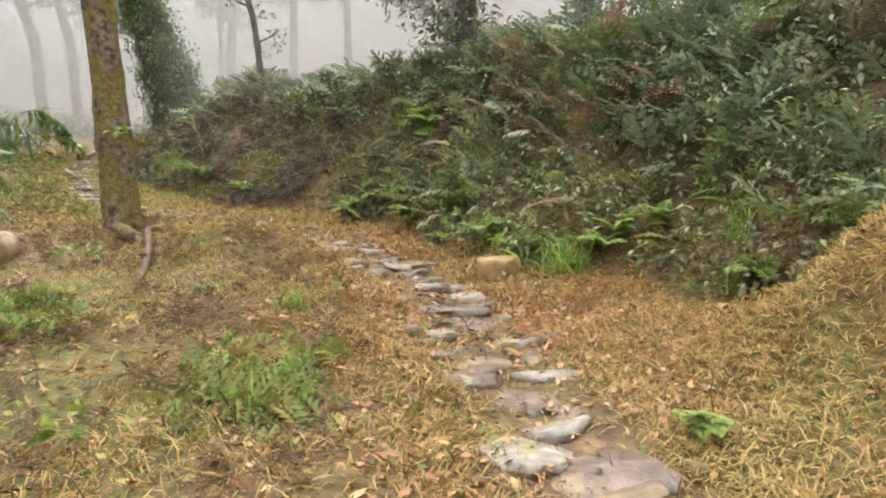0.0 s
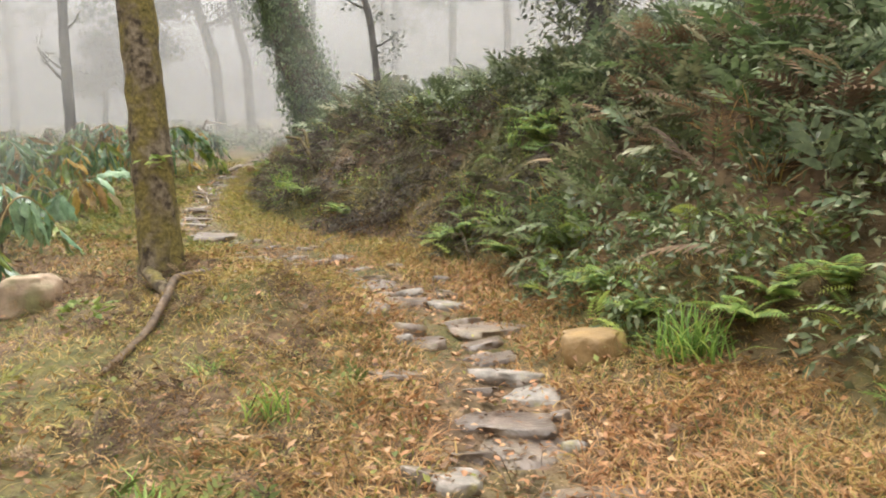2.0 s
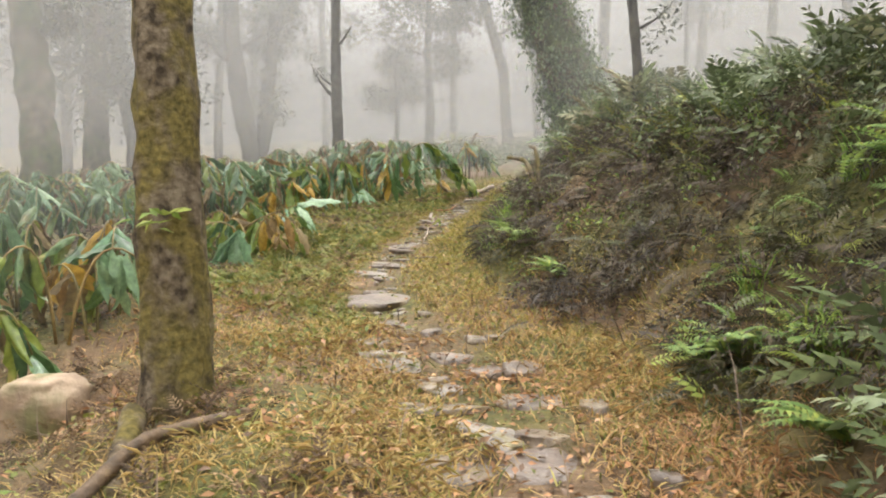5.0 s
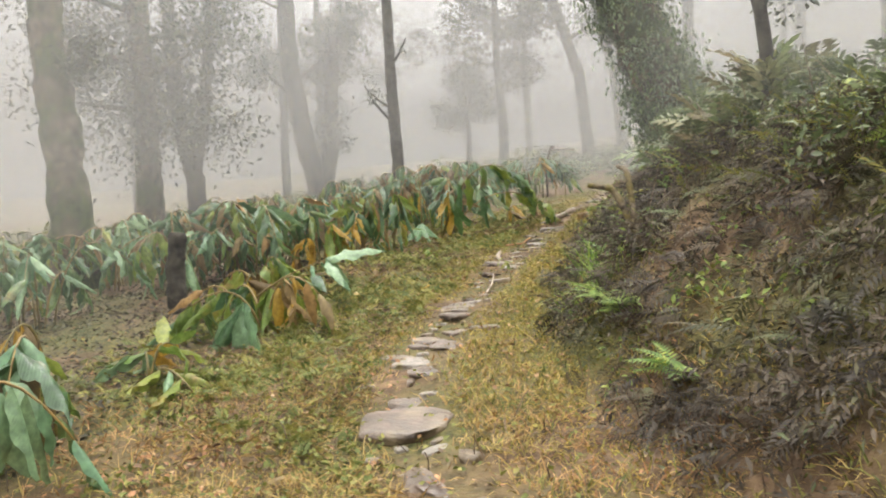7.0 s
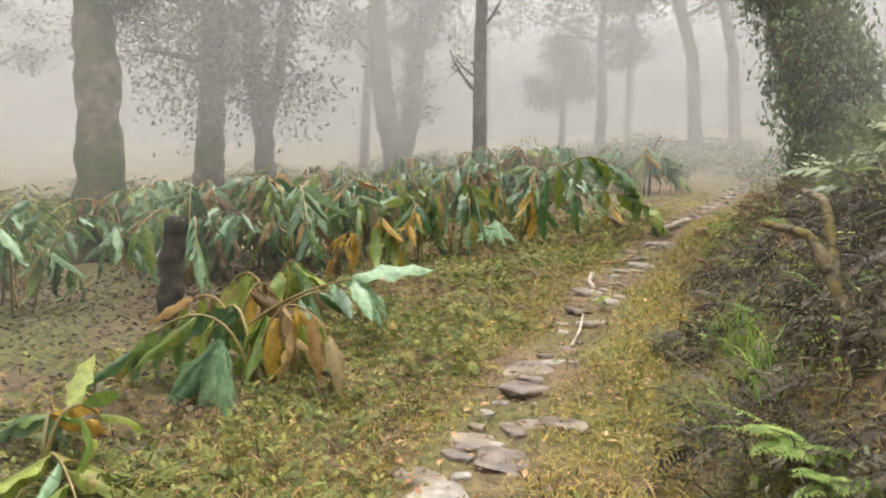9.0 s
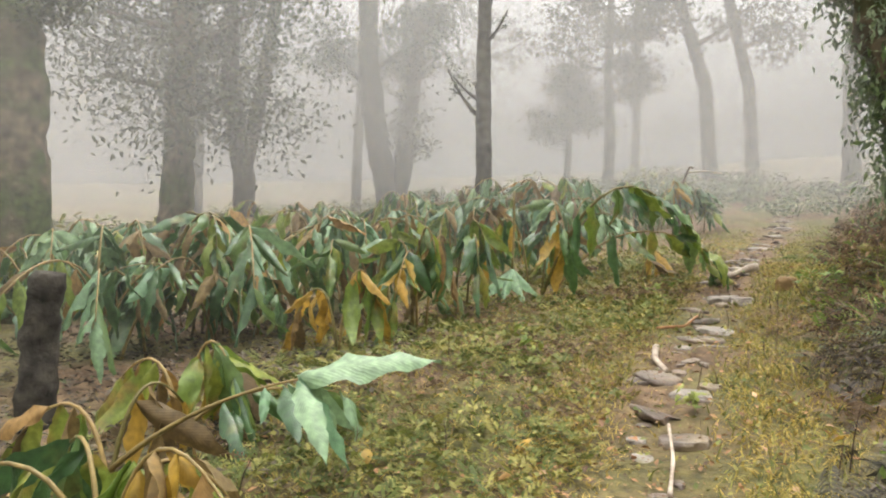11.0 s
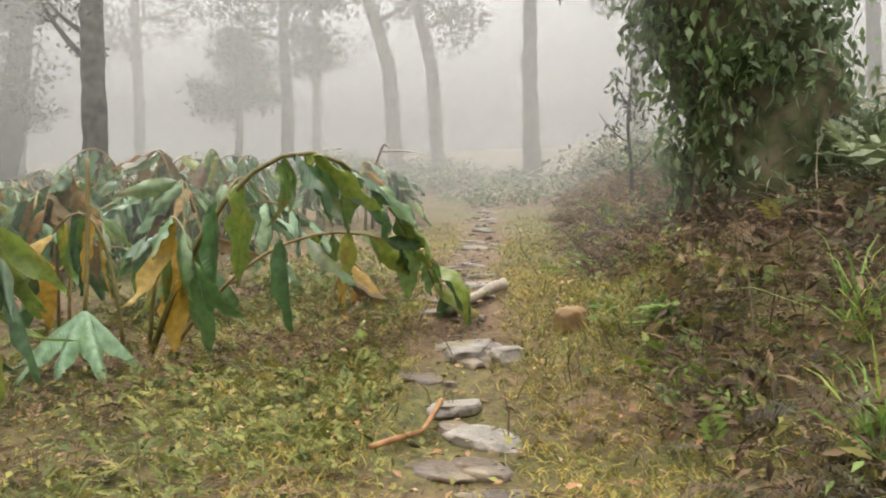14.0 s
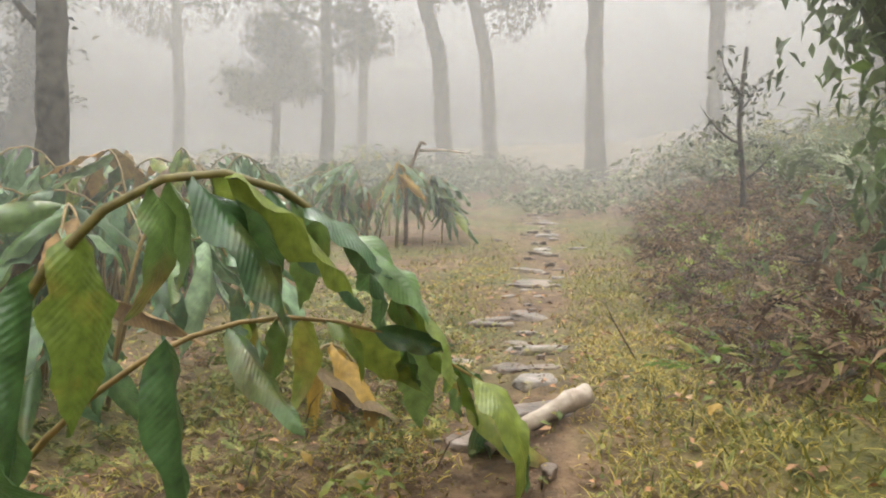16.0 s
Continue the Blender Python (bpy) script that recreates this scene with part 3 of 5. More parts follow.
def spray_shape(pairs, leaf, slim, droop, sweep=0.7):
    """An arching stem of unit length with pairs of leaves, all in one piece."""
    v, f = [], []
    for i in range(pairs + 1):
        t = i / pairs
        zc = 0.3 * t - droop * t * t
        v += [(t, -0.006, zc), (t, 0.006, zc)]
    for i in range(pairs):
        f += [(2 * i, 2 * i + 1, 2 * i + 3), (2 * i, 2 * i + 3, 2 * i + 2)]
    for i in range(1, pairs + 1):
        t = i / pairs
        w = leaf * (0.35 + 0.65 * math.sin(math.pi * min(1, 0.2 + 0.8 * t)))
        zc = 0.3 * t - droop * t * t
        for k, sgn in enumerate((-1, 1)):
            b, n = 2 * i + k, len(v)
            v += [(t + w * sweep * 0.35 - w * slim * 0.5, sgn * w * 0.45, zc + 0.03 * w), (t + w * sweep * 0.35 + w * slim * 0.5, sgn * w * 0.42, zc + 0.03 * w), (t + w * sweep, sgn * w, zc - 0.25 * w)]
            f += [(b, n, n + 1), (n, n + 2, n + 1)]
    return v, f


FERNY, LEAFY, SPARSE = spray_shape(11, 0.24, 0.3, 0.55), spray_shape(5, 0.36, 0.55, 0.5), spray_shape(7, 0.2, 0.4, 0.75)


def sprays(name, spots, shape, mat, label, per=3, size=(0.2, 0.45), lift=(0.05, 0.3), pitch=(0.0, 1.0), jitter=0.2, wide=1.0, facing=210):
    """Leafy stems leaning out of the growth, mostly down the slope."""
    c = np.array([(a, b) for a, b, _ in spots])
    c = np.repeat(c, per, 0) + rng.normal(0, jitter, (len(c) * per, 2))
    n = len(c)
    le = rng.uniform(*size, n)
    pos = np.stack([c[:, 0], c[:, 1], height(c[:, 0], c[:, 1]) + rng.uniform(*lift, n)], -1)
    az = radians(facing) + rng.normal(0, 1.1, n) if facing is not None else rng.uniform(0, 6.28, n)
    me = spread(name, shape[0], shape[1], pos, turns(az, rng.uniform(*pitch, n), rng.normal(0, 0.45, n)), np.stack([le, le * wide, le], -1), mat)
    return tagged(new(name, me), label, "undergrowth", kind="stuff")


def pick(keep):
    return [c for c in cover if keep(*c)]


def lump(x, y, q):
    return float(patch(np.array([x]), np.array([y]), 0.75, q)[0])


sprays("shrub_stems", pick(lambda x, y, d: d > 0.5 and y < 11 and (y < 9 or d > 1.4) and lump(x, y, 0.5) > 0.4), LEAFY, M_shrub_grey, "grey-green leafy shrub stems leaning from the bank", 6, (0.22, 0.5), (0.1, 0.5), (0.1, 1.2))
sprays("green_stems", pick(lambda x, y, d: d > 0.2 and (y < 9 or d > 1.2) and lump(x, y, 3.0) > 0.45), LEAFY, M_shrub, "dark green leafy stems on the bank", 6, (0.2, 0.45), (0.1, 0.45), (0.0, 1.1))
sprays("dry_bracken", pick(lambda x, y, d: (y < 9 and d > 0.7) and lump(x, y, 5.0) > 0.55), FERNY, M_bracken, "dry brown bracken fronds on the bank", 4, (0.3, 0.6), (0.15, 0.5), (0.0, 1.0))
sprays("wild_ferns", pick(lambda x, y, d: d < 0.9 and y < 9.4), FERNY, M_fern, "green fern fronds along the foot of the bank", 2, (0.18, 0.4), (0.03, 0.2), (0.0, 0.9))
sprays("green_fringe", pick(lambda x, y, d: d < 1.0 and y < 9.8), LEAFY, M_bright, "fresh green leafy shoots along the foot of the bank", 2, (0.1, 0.24), (0.03, 0.2), (0.1, 1.0))
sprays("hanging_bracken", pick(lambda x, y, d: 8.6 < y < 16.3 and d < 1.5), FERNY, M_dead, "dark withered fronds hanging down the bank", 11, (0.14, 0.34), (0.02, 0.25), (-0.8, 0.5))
sprays("hanging_green", pick(lambda x, y, d: 8.6 < y < 16.3 and d < 1.6 and lump(x, y, 1.5) > 0.6), FERNY, M_fern, "small green ferns hanging on the dark bank", 2, (0.12, 0.3), (0.08, 0.25), (-0.4, 0.8))
sprays("bank_edge_grass", pick(lambda x, y, d: 10.5 < y < 15.5 and 0.9 < d < 2.0), SPARSE, M_moss, "long soft green grass along the edge of the bank", 6, (0.2, 0.42), (0.0, 0.1), (0.2, 1.3), wide=0.5)
sprays("low_bracken", pick(lambda x, y, d: y > 15.5 and d < 2.2), FERNY, M_bracken, "brown dying bracken over the low bank", 5, (0.1, 0.26), (0.05, 0.22), (-0.3, 0.9))
sprays("low_stalks", pick(lambda x, y, d: y > 15.5 and d < 2.2), SPARSE, M_dead, "dark dead stalks tangled over the low bank", 7, (0.12, 0.32), (0.02, 0.2), (-0.4, 1.0), facing=None)
sprays("low_moss", pick(lambda x, y, d: y > 15.2 and d < 1.6 and lump(x, y, 0.3) > 0.45), LEAFY, M_moss, "olive green creepers over the low bank", 4, (0.08, 0.2), (0.04, 0.2), (-0.2, 1.0), facing=None)
sprays("low_greens", pick(lambda x, y, d: y > 15.8 and d < 0.9 and lump(x, y, 2.2) > 0.5), LEAFY, M_bright, "small green shoots at the foot of the low bank", 3, (0.1, 0.22), (0.02, 0.12), (0.1, 1.0))
verge = []
for _ in range(2600):
    px, py = rng.uniform(-5.5, -0.6), rng.uniform(1.5, 8.0)
    if beside(PATH, np.array([px]), np.array([py]))[0][0] < -0.75:
        verge.append((px, py, 0))
sprays("dead_herbs", [c for c in verge if lump(c[0] * 2.6, c[1] * 2.6, 2.0) > 0.5], SPARSE, M_bracken, "dead brown herbs and stalks among straw", 3, (0.08, 0.22), (0.0, 0.04), (-0.1, 1.1), 0.1, facing=None)
sprays("verge_herbs", [c for c in verge if c[1] < 6 and lump(c[0] * 1.4, c[1] * 1.4, 4.4) > 0.76], LEAFY, M_moss, "low green herbs sprouting through straw", 3, (0.08, 0.2), (0.0, 0.04), (0.1, 1.2), 0.1, facing=None)
sprays("verge_shoots", [c for c in verge if c[1] < 6 and lump(c[0] * 1.4, c[1] * 1.4, 4.4) > 0.92], LEAFY, M_bright, "fresh green shoots sprouting through straw", 3, (0.08, 0.18), (0.0, 0.04), (0.2, 1.3), 0.1, facing=None)
rough_ground = []
for _ in range(5200):
    px, py = rng.uniform(-11.5, -4.5), rng.uniform(9.5, 20)
    e = beside(PATH, np.array([px]), np.array([py]))[0][0]
    if -3.2 < e < -0.4:
        rough_ground.append((px, py, 0))
sprays("moss_herbs", [c for c in rough_ground if lump(c[0] * 1.7, c[1] * 1.7, 1.1) > 0.4], LEAFY, M_moss, "creeping green herbs in low mats", 3, (0.05, 0.14), (0.0, 0.05), (0.0, 1.0), 0.1, facing=None)
sprays("withered_herbs", [c for c in rough_ground if lump(c[0] * 1.7, c[1] * 1.7, 1.1) < 0.45], SPARSE, M_bracken, "withered brown herbs and leaf scraps on dark soil", 3, (0.07, 0.2), (0.0, 0.04), (-0.1, 0.9), 0.1, facing=None)

# ---- stones of the path ----


def stone_mesh(name, mat, sx, sy, sz, seed, flat=0.5, n=3):
    """A worn stone with a flattish top."""
    bm = bmesh.new()
    bmesh.ops.create_icosphere(bm, subdivisions=n, radius=1.0)
    for v in bm.verts:
        c = v.co.copy()
        q = Vector((abs(c.x) ** 0.75 * (1 if c.x > 0 else -1), abs(c.y) ** 0.75 * (1 if c.y > 0 else -1), abs(c.z) ** 0.5 * (1 if c.z > 0 else -1)))
        k = 1 + 0.34 * noise.noise(c * 1.5 + Vector((seed * 3.7, 0, 0))) + 0.1 * noise.noise(c * 4 + Vector((0, seed, 0)))
        if q.z > flat:
            q.z = flat + (q.z - flat) * 0.25
        v.co = Vector((q.x * sx * k, q.y * sy * k, q.z * sz * (0.9 + 0.2 * k)))
    for f in bm.faces:
        f.smooth = True
    me = bpy.data.meshes.new(name)
    bm.to_mesh(me)
    bm.free()
    me.materials.append(mat)
    return me


path = thing("stone_path", (0, 0, 0), "old footpath of worn wet grey stones", "path", kind="structure")
STONES = [stone_mesh("path_stone", M_stone if i % 5 else M_stone_pale, 0.5, 0.5, 0.5, i, 0.5, 3) for i in range(12)]


def path_stone(x, y, a, b, turn, i, up=0.03, thick=0.09):
    m = pose(x, y, hgt(x, y) + up - thick * 0.55, rng.uniform(-5, 5) + 7, rng.uniform(-5, 5), turn) @ Matrix.Diagonal((a, b, thick * 2, 1))
    part("stone", STONES[i % len(STONES)], path, "", m)


s, i = 8.3, 0
while s < cum[-1] - 15:
    px, py = np.interp(s, cum, PATH[:, 0]), np.interp(s, cum, PATH[:, 1])
    qx, qy = np.interp(s + 0.2, cum, PATH[:, 0]) - px, np.interp(s + 0.2, cum, PATH[:, 1]) - py
    yaw = math.degrees(math.atan2(qy, qx)) - 90
    nx, ny = math.cos(radians(yaw)), math.sin(radians(yaw))
    if py < 9.7:
        for off in (rng.normal(-0.2, 0.13), rng.normal(0.2, 0.13)):
            a = rng.uniform(0.22, 0.52)
            path_stone(px + nx * off, py + ny * off + rng.normal(0, 0.06), a, a * rng.uniform(0.6, 1.0), rng.uniform(0, 360), i, rng.uniform(-0.004, 0.025), rng.uniform(0.05, 0.08))
            i += 1
        if rng.random() < 0.6:
            off = rng.choice([-1, 1]) * rng.uniform(0.3, 0.5)
            a = rng.uniform(0.08, 0.18)
            path_stone(px + nx * off, py + ny * off, a, a * rng.uniform(0.6, 1.0), rng.uniform(0, 360), i, 0.03, 0.06)
            i += 1
        s += rng.uniform(0.24, 0.36)
    else:
        for off in [rng.normal(0, 0.1)] + ([rng.normal(0, 0.2)] if rng.random() < 0.6 else []):
            a = rng.uniform(0.06, 0.16) if rng.random() < 0.45 else rng.uniform(0.18, 0.4)
            path_stone(px + nx * off, py + ny * off, a, a * rng.uniform(0.35, 0.9), yaw + rng.normal(0, 50), i, rng.uniform(-0.002, 0.026), rng.uniform(0.035, 0.055))
            i += 1
        s += rng.uniform(0.1, 0.3)
path_stone(-4.37, 10.33, 0.52, 0.46, 35, 1, 0.045, 0.06)

# ---- rocks ----


def rock(x, y, sx, sy, sz, turn, mat, seed, label, flat=0.8, sink=0.3):
    me = stone_mesh("rock", mat, sx, sy, sz, seed, flat, 4)
    ob = new("rock", me)
    ob.matrix_basis = pose(x, y, hgt(x, y) + sz * (1 - sink) - sz * 0.3, 4, -3, turn)
    return tagged(ob, label, "rock")


rock(0.46, 6.42, 0.2, 0.15, 0.13, 35, M_stone_ochre, 3, "squared ochre rock with moss beside the path", 0.6)
rock(-4.5, 7.4, 0.25, 0.18, 0.2, 30, M_rock_tan, 5, "rounded tan boulder among dead leaves", 0.9)
rock(-4.5, 6.6, 0.34, 0.24, 0.12, 10, M_rock_tan, 9, "low tan boulder half sunk in soil", 0.8)
rock(-7.9, 18.1, 0.1, 0.09, 0.09, 10, M_stone_ochre, 12, "small mossy rock at the foot of the bank", 0.9)
rock(-8.45, 17.78, 0.12, 0.09, 0.05, 60, M_stone_pale, 14, "pale rounded step stone in the path", 0.9)
rock(-8.22, 17.82, 0.1, 0.08, 0.045, 20, M_stone_pale, 15, "pale rounded step stone in the path", 0.9)

# ---- trees ----


def leaf_mass(name, centres, mat, per, radius, leaf, squash=0.6, droop=-0.3):
    P = []
    for c in centres:
        v = rng.normal(0, 1, (per, 3))
        v *= radius * rng.uniform(0.35, 0.75)
        v[:, 2] *= squash
        P.append(v + np.array(c)[None])
    P = np.concatenate(P)
    n = len(P)
    le = rng.uniform(leaf * 0.6, leaf * 1.4, n)
    rot = turns(rng.uniform(0, 6.28, n), rng.normal(droop, 0.6, n), rng.normal(0, 0.7, n))
    return spread(name, TRI_V, TRI_F, P, rot, np.stack([le, le * 0.45, le], -1), mat)


def tree(x, y, trunk, radius, label, mat=None, limbs=(), crown=0, leaf=0.12, per=140, clump=0.6, sides=14, rough=0.25, flare=1.5, category="tree", low=0.0):
    """trunk: points relative to the foot. limbs: (from height share, azimuth, length, rise, thickness share)."""
    mat = mat or M_bark_dark
    z = hgt(x, y) - 0.12
    t = thing("tree", (x, y, z), label, category, "forest trees")
    pts = []
    for a, b in zip(trunk[:-1], trunk[1:]):
        n = max(3, int((Vector(b) - Vector(a)).length / 0.16))
        pts += [Vector(a).lerp(Vector(b), i / n) for i in range(n)]
    pts.append(Vector(trunk[-1]))
    for i in range(2):
        pts = [pts[0]] + [(pts[j - 1] + pts[j] * 2 + pts[j + 1]) / 4 for j in range(1, len(pts) - 1)] + [pts[-1]]
    top = pts[-1].z
    rad = [radius * (1 + (flare - 1) * math.exp(-p.z / (radius * 1.6)) - 0.45 * p.z / top) for p in pts]
    part("trunk", tube("trunk", pts, rad, mat, sides, rough, 3.0 / max(radius * 3, 0.3), x), t)
    ends = []
    for share, az, le, rise, thick in limbs:
        p0 = pts[int(share * (len(pts) - 1))]
        d = Vector((math.cos(radians(az)), math.sin(radians(az)), 0))
        p2 = p0 + d * le + Vector((0, 0, rise))
        p1 = p0 + d * le * 0.55 + Vector((0, 0, rise * 0.25))
        bow = curve_points(p0, p1, p2, 9)
        part("limb", tube("limb", bow, [radius * thick * (1 - (0.4 if thick > 0.6 else 0.75) * i / 8) for i in range(9)], mat, 7, 0.25, 5.0, az), t)
        for q in bow[4:]:
            ends.append(q)
            for _ in range(1):
                e = q + Vector(rng.normal(0, le * 0.2, 3))
                part("twig", tube("twig", curve_points(q, q.lerp(e, 0.5) + Vector((0, 0, 0.08)), e, 4), [radius * thick * 0.22, radius * thick * 0.16, radius * thick * 0.1, 0.004], mat, 5), t)
                ends.append(e)
    if crown and ends:
        cs = [ends[int(rng.integers(len(ends)))] + Vector(rng.normal(0, clump * 0.5, 3)) for _ in range(crown)]
        part("crown", leaf_mass("crown", cs, M_canopy, per, clump, leaf), t, "dark sparse leaves")
    return t


# the mossy trunk beside the path
t1 = tree(-3.17, 7.44, [(0, 0, 0), (-0.05, -0.02, 1.0), (-0.14, -0.02, 2.2), (-0.3, 0, 4.2), (-0.4, 0.1, 8)], 0.172,
          "mossy straight tree trunk with lichen and a sprig", M_bark_moss, rough=0.2, sides=32, flare=1.22)
part("sprig", leaf_mass("sprig", [(0.08, -0.2, 1.1)], M_bright, 14, 0.1, 0.11), t1, "small bright green leaves growing from the bark")
tree(-15.04, 20.56, [(0.2, 0, 0), (0.1, 0, 2), (0, 0, 4), (0.05, 0, 10)], 0.17, "slender dark tree trunk with a side branch", limbs=[(0.27, 215, 0.75, 1.0, 0.35), (0.3, 230, 0.6, 0.5, 0.3), (0.42, 20, 0.5, 0.6, 0.3)], crown=8, per=30, clump=0.22, leaf=0.08, flare=1.2)
# forked tree in the mist
tree(-24.9, 26.0, [(0, 0, 0), (-0.1, -0.1, 1), (-0.5, -0.5, 3), (-0.8, -0.8, 6), (-0.85, -0.85, 11)], 0.46, "forked old tree standing pale in mist", limbs=[(0.06, 45, 0.75, 6.5, 0.85), (0.45, 200, 2.0, 2.0, 0.3), (0.5, 60, 2.5, 2.5, 0.3)], crown=50, leaf=0.2, clump=0.7, per=90, flare=1.25)
# small tiered tree far off
tree(-23.2, 35.6, [(0, 0, 0), (0.1, 0, 2), (-0.1, 0, 5), (0, 0, 9)], 0.24, "small spreading tree faint in mist", limbs=[(0.3, 200, 2.2, 2.6, 0.5), (0.45, 30, 1.6, 1.2, 0.4), (0.55, 210, 2.2, 1.2, 0.4), (0.7, 40, 2.0, 1.2, 0.4), (0.85, 215, 1.8, 0.8, 0.4)], crown=42, leaf=0.24, clump=0.75)
tree(-24.4, 34.4, [(0, 0, 0), (0.1, 0, 2), (0, 0, 4.6)], 0.16, "small slim tree faint in mist", limbs=[(0.5, 200, 1.0, 0.9, 0.4), (0.6, 30, 1.0, 1.0, 0.4), (0.8, 120, 0.8, 0.9, 0.4)], crown=22, leaf=0.2, clump=0.6)
# great ivy-clad trunk on the bank
tb = tree(-6.95, 19.75, [(0.25, 0, -0.3), (0.1, 0, 1.0), (-0.5, -0.3, 3.0), (-1.3, -0.7, 6), (-1.6, -0.9, 12)], 0.52, "huge ivy-clad leaning tree on the bank", M_bark_ivy, limbs=[(0.45, 200, 1.6, 0.8, 0.2), (0.5, 30, 1.6, 1.0, 0.2)], crown=14, leaf=0.13, clump=0.5, rough=0.3, sides=28, flare=1.35)
ivy = []
for i in range(210):
    zz, aa = rng.uniform(0.3, 8.5), rng.uniform(0, 6.28)
    cx, cy = np.interp(zz, [0, 1, 3, 6, 12], [0.25, 0.1, -0.5, -1.3, -1.6]), np.interp(zz, [0, 1, 3, 6, 12], [0, 0, -0.3, -0.7, -0.9])
    ivy.append((cx + 0.52 * math.cos(aa), cy + 0.52 * math.sin(aa), zz))
part("ivy", leaf_mass("ivy", ivy, M_shrub_grey, 130, 0.3, 0.095, 1.2, -0.9), tb, "dark hanging ivy leaves")
# thin bent tree on the bank
tree(-3.2, 13.6, [(0, 0, -0.2), (-0.02, 0, 1.0), (-0.12, 0.05, 1.8), (-0.4, 0.1, 2.8), (-0.5, 0, 5)], 0.065, "thin crooked dark sapling on the bank", limbs=[(0.45, 200, 0.5, 0.3, 0.4), (0.3, 20, 0.4, 0.25, 0.4)], crown=6, per=30, leaf=0.07, clump=0.2, flare=1.2)
# trees on the left
tree(-16.0, 12.8, [(0.1, 0, -0.2), (0, 0, 2), (-0.5, -0.1, 5), (-0.8, 0, 11)], 0.4, "dark thick tree trunk overgrown with creepers", M_bark_ivy, limbs=[(0.4, 30, 0.9, 0.6, 0.25)], crown=16, per=60, leaf=0.1, clump=0.35)
tree(-22.0, 17.3, [(0, 0, -0.2), (0, 0, 4), (-0.4, 0, 11)], 0.4, "broad leafy tree dim in mist", M_bark_ivy, limbs=[(0.5, 30, 2.0, 0.8, 0.3), (0.6, 60, 2.6, 0.6, 0.3), (0.55, 220, 2.4, 0.6, 0.3), (0.68, 250, 2.4, 0.8, 0.3), (0.35, 20, 1.8, 0.4, 0.3), (0.42, 240, 1.8, 0.2, 0.3)], crown=120, leaf=0.15, clump=1.25, per=110)
tree(-25.5, 20.6, [(0.3, 0, -0.2), (0.2, 0, 2), (-0.4, -0.3, 5), (-0.7, -0.4, 12)], 0.34, "tall bare tree dim in mist", limbs=[(0.2, 60, 0.9, 7.0, 0.8), (0.5, 220, 1.6, 0.6, 0.3)], crown=12, leaf=0.16, clump=0.5)
tree(-14.83, 38.45, [(0, 0, -0.2), (-0.1, 0, 4), (0.2, 0, 14)], 0.3, "tall straight trunk pale in mist", limbs=[(0.6, 20, 2, 1, 0.3)], crown=10, leaf=0.2, clump=0.7)
for k, (tx, ty, r, lean, lab) in enumerate((a, b_, c * 0.75, d_, e_) for a, b_, c, d_, e_ in [(-20.3, 38.6, 0.4, -1.6, "curved forked trunk"), (-19.0, 39.6, 0.36, -1.2, "leaning trunk"), (-11.8, 41, 0.2, 0.1, "thin straight trunk"), (-7.2, 37.6, 0.3, 0.2, "straight trunk"),
                                           (-4.5, 38, 0.28, 0.0, "straight trunk"), (-12.4, 45, 0.4, 0.3, "thick trunk"), (-34, 33.0, 0.3, 0.3, "slender trunk"), (-33.5, 38.5, 0.35, -0.4, "branching trunk"), (-31, 28.5, 0.3, 0.2, "slender trunk"),
                                           (-37, 24, 0.4, -0.3, "thick trunk"), (-38, 14, 0.4, 0.2, "thick trunk"), (-32, 8, 0.35, 0.1, "slender trunk"), (-27, 43, 0.3, 0, "slender trunk")]):
    tree(tx, ty, [(0, 0, -0.2), (lean * 0.2, 0, 4), (lean, 0, 8), (lean * 1.3, 0, 15)], r, lab + " of a forest tree faint in mist", limbs=[(0.4, 20 + 40 * k, 2.4, 1.6, 0.4), (0.55, 200 + 30 * k, 2.6, 1.4, 0.4), (0.68, 100 + 60 * k, 2.2, 1.8, 0.4)], crown=26, leaf=0.22, clump=0.8, per=70, flare=1.2)
# trees on top of the bank
for tx, ty, r, lean, lab in [(2.3, 11.5, 0.17, -0.2, "dark leafy tree trunk"), (0.4, 11.4, 0.17, 0.2, "thick dark tree"), (4.4, 10.2, 0.2, 0.2, "dark tree trunk"), (0.4, 16, 0.3, 0, "dark tree trunk"), (5.5, 7.5, 0.2, 0.2, "dark tree trunk")]:
    tree(tx, ty, [(0, 0, -0.2), (lean * 0.3, 0, 2), (lean, 0, 5), (lean, 0, 9)], r, lab + " among shrubs on the bank", limbs=[(0.2, 200, 1.3, 0.7, 0.4), (0.3, 330, 1.4, 0.6, 0.4), (0.4, 90, 1.4, 0.9, 0.4), (0.5, 230, 1.6, 0.9, 0.4)], crown=36, leaf=0.11, clump=0.5, per=100)

# ---- broad-leaved ginger plants ----


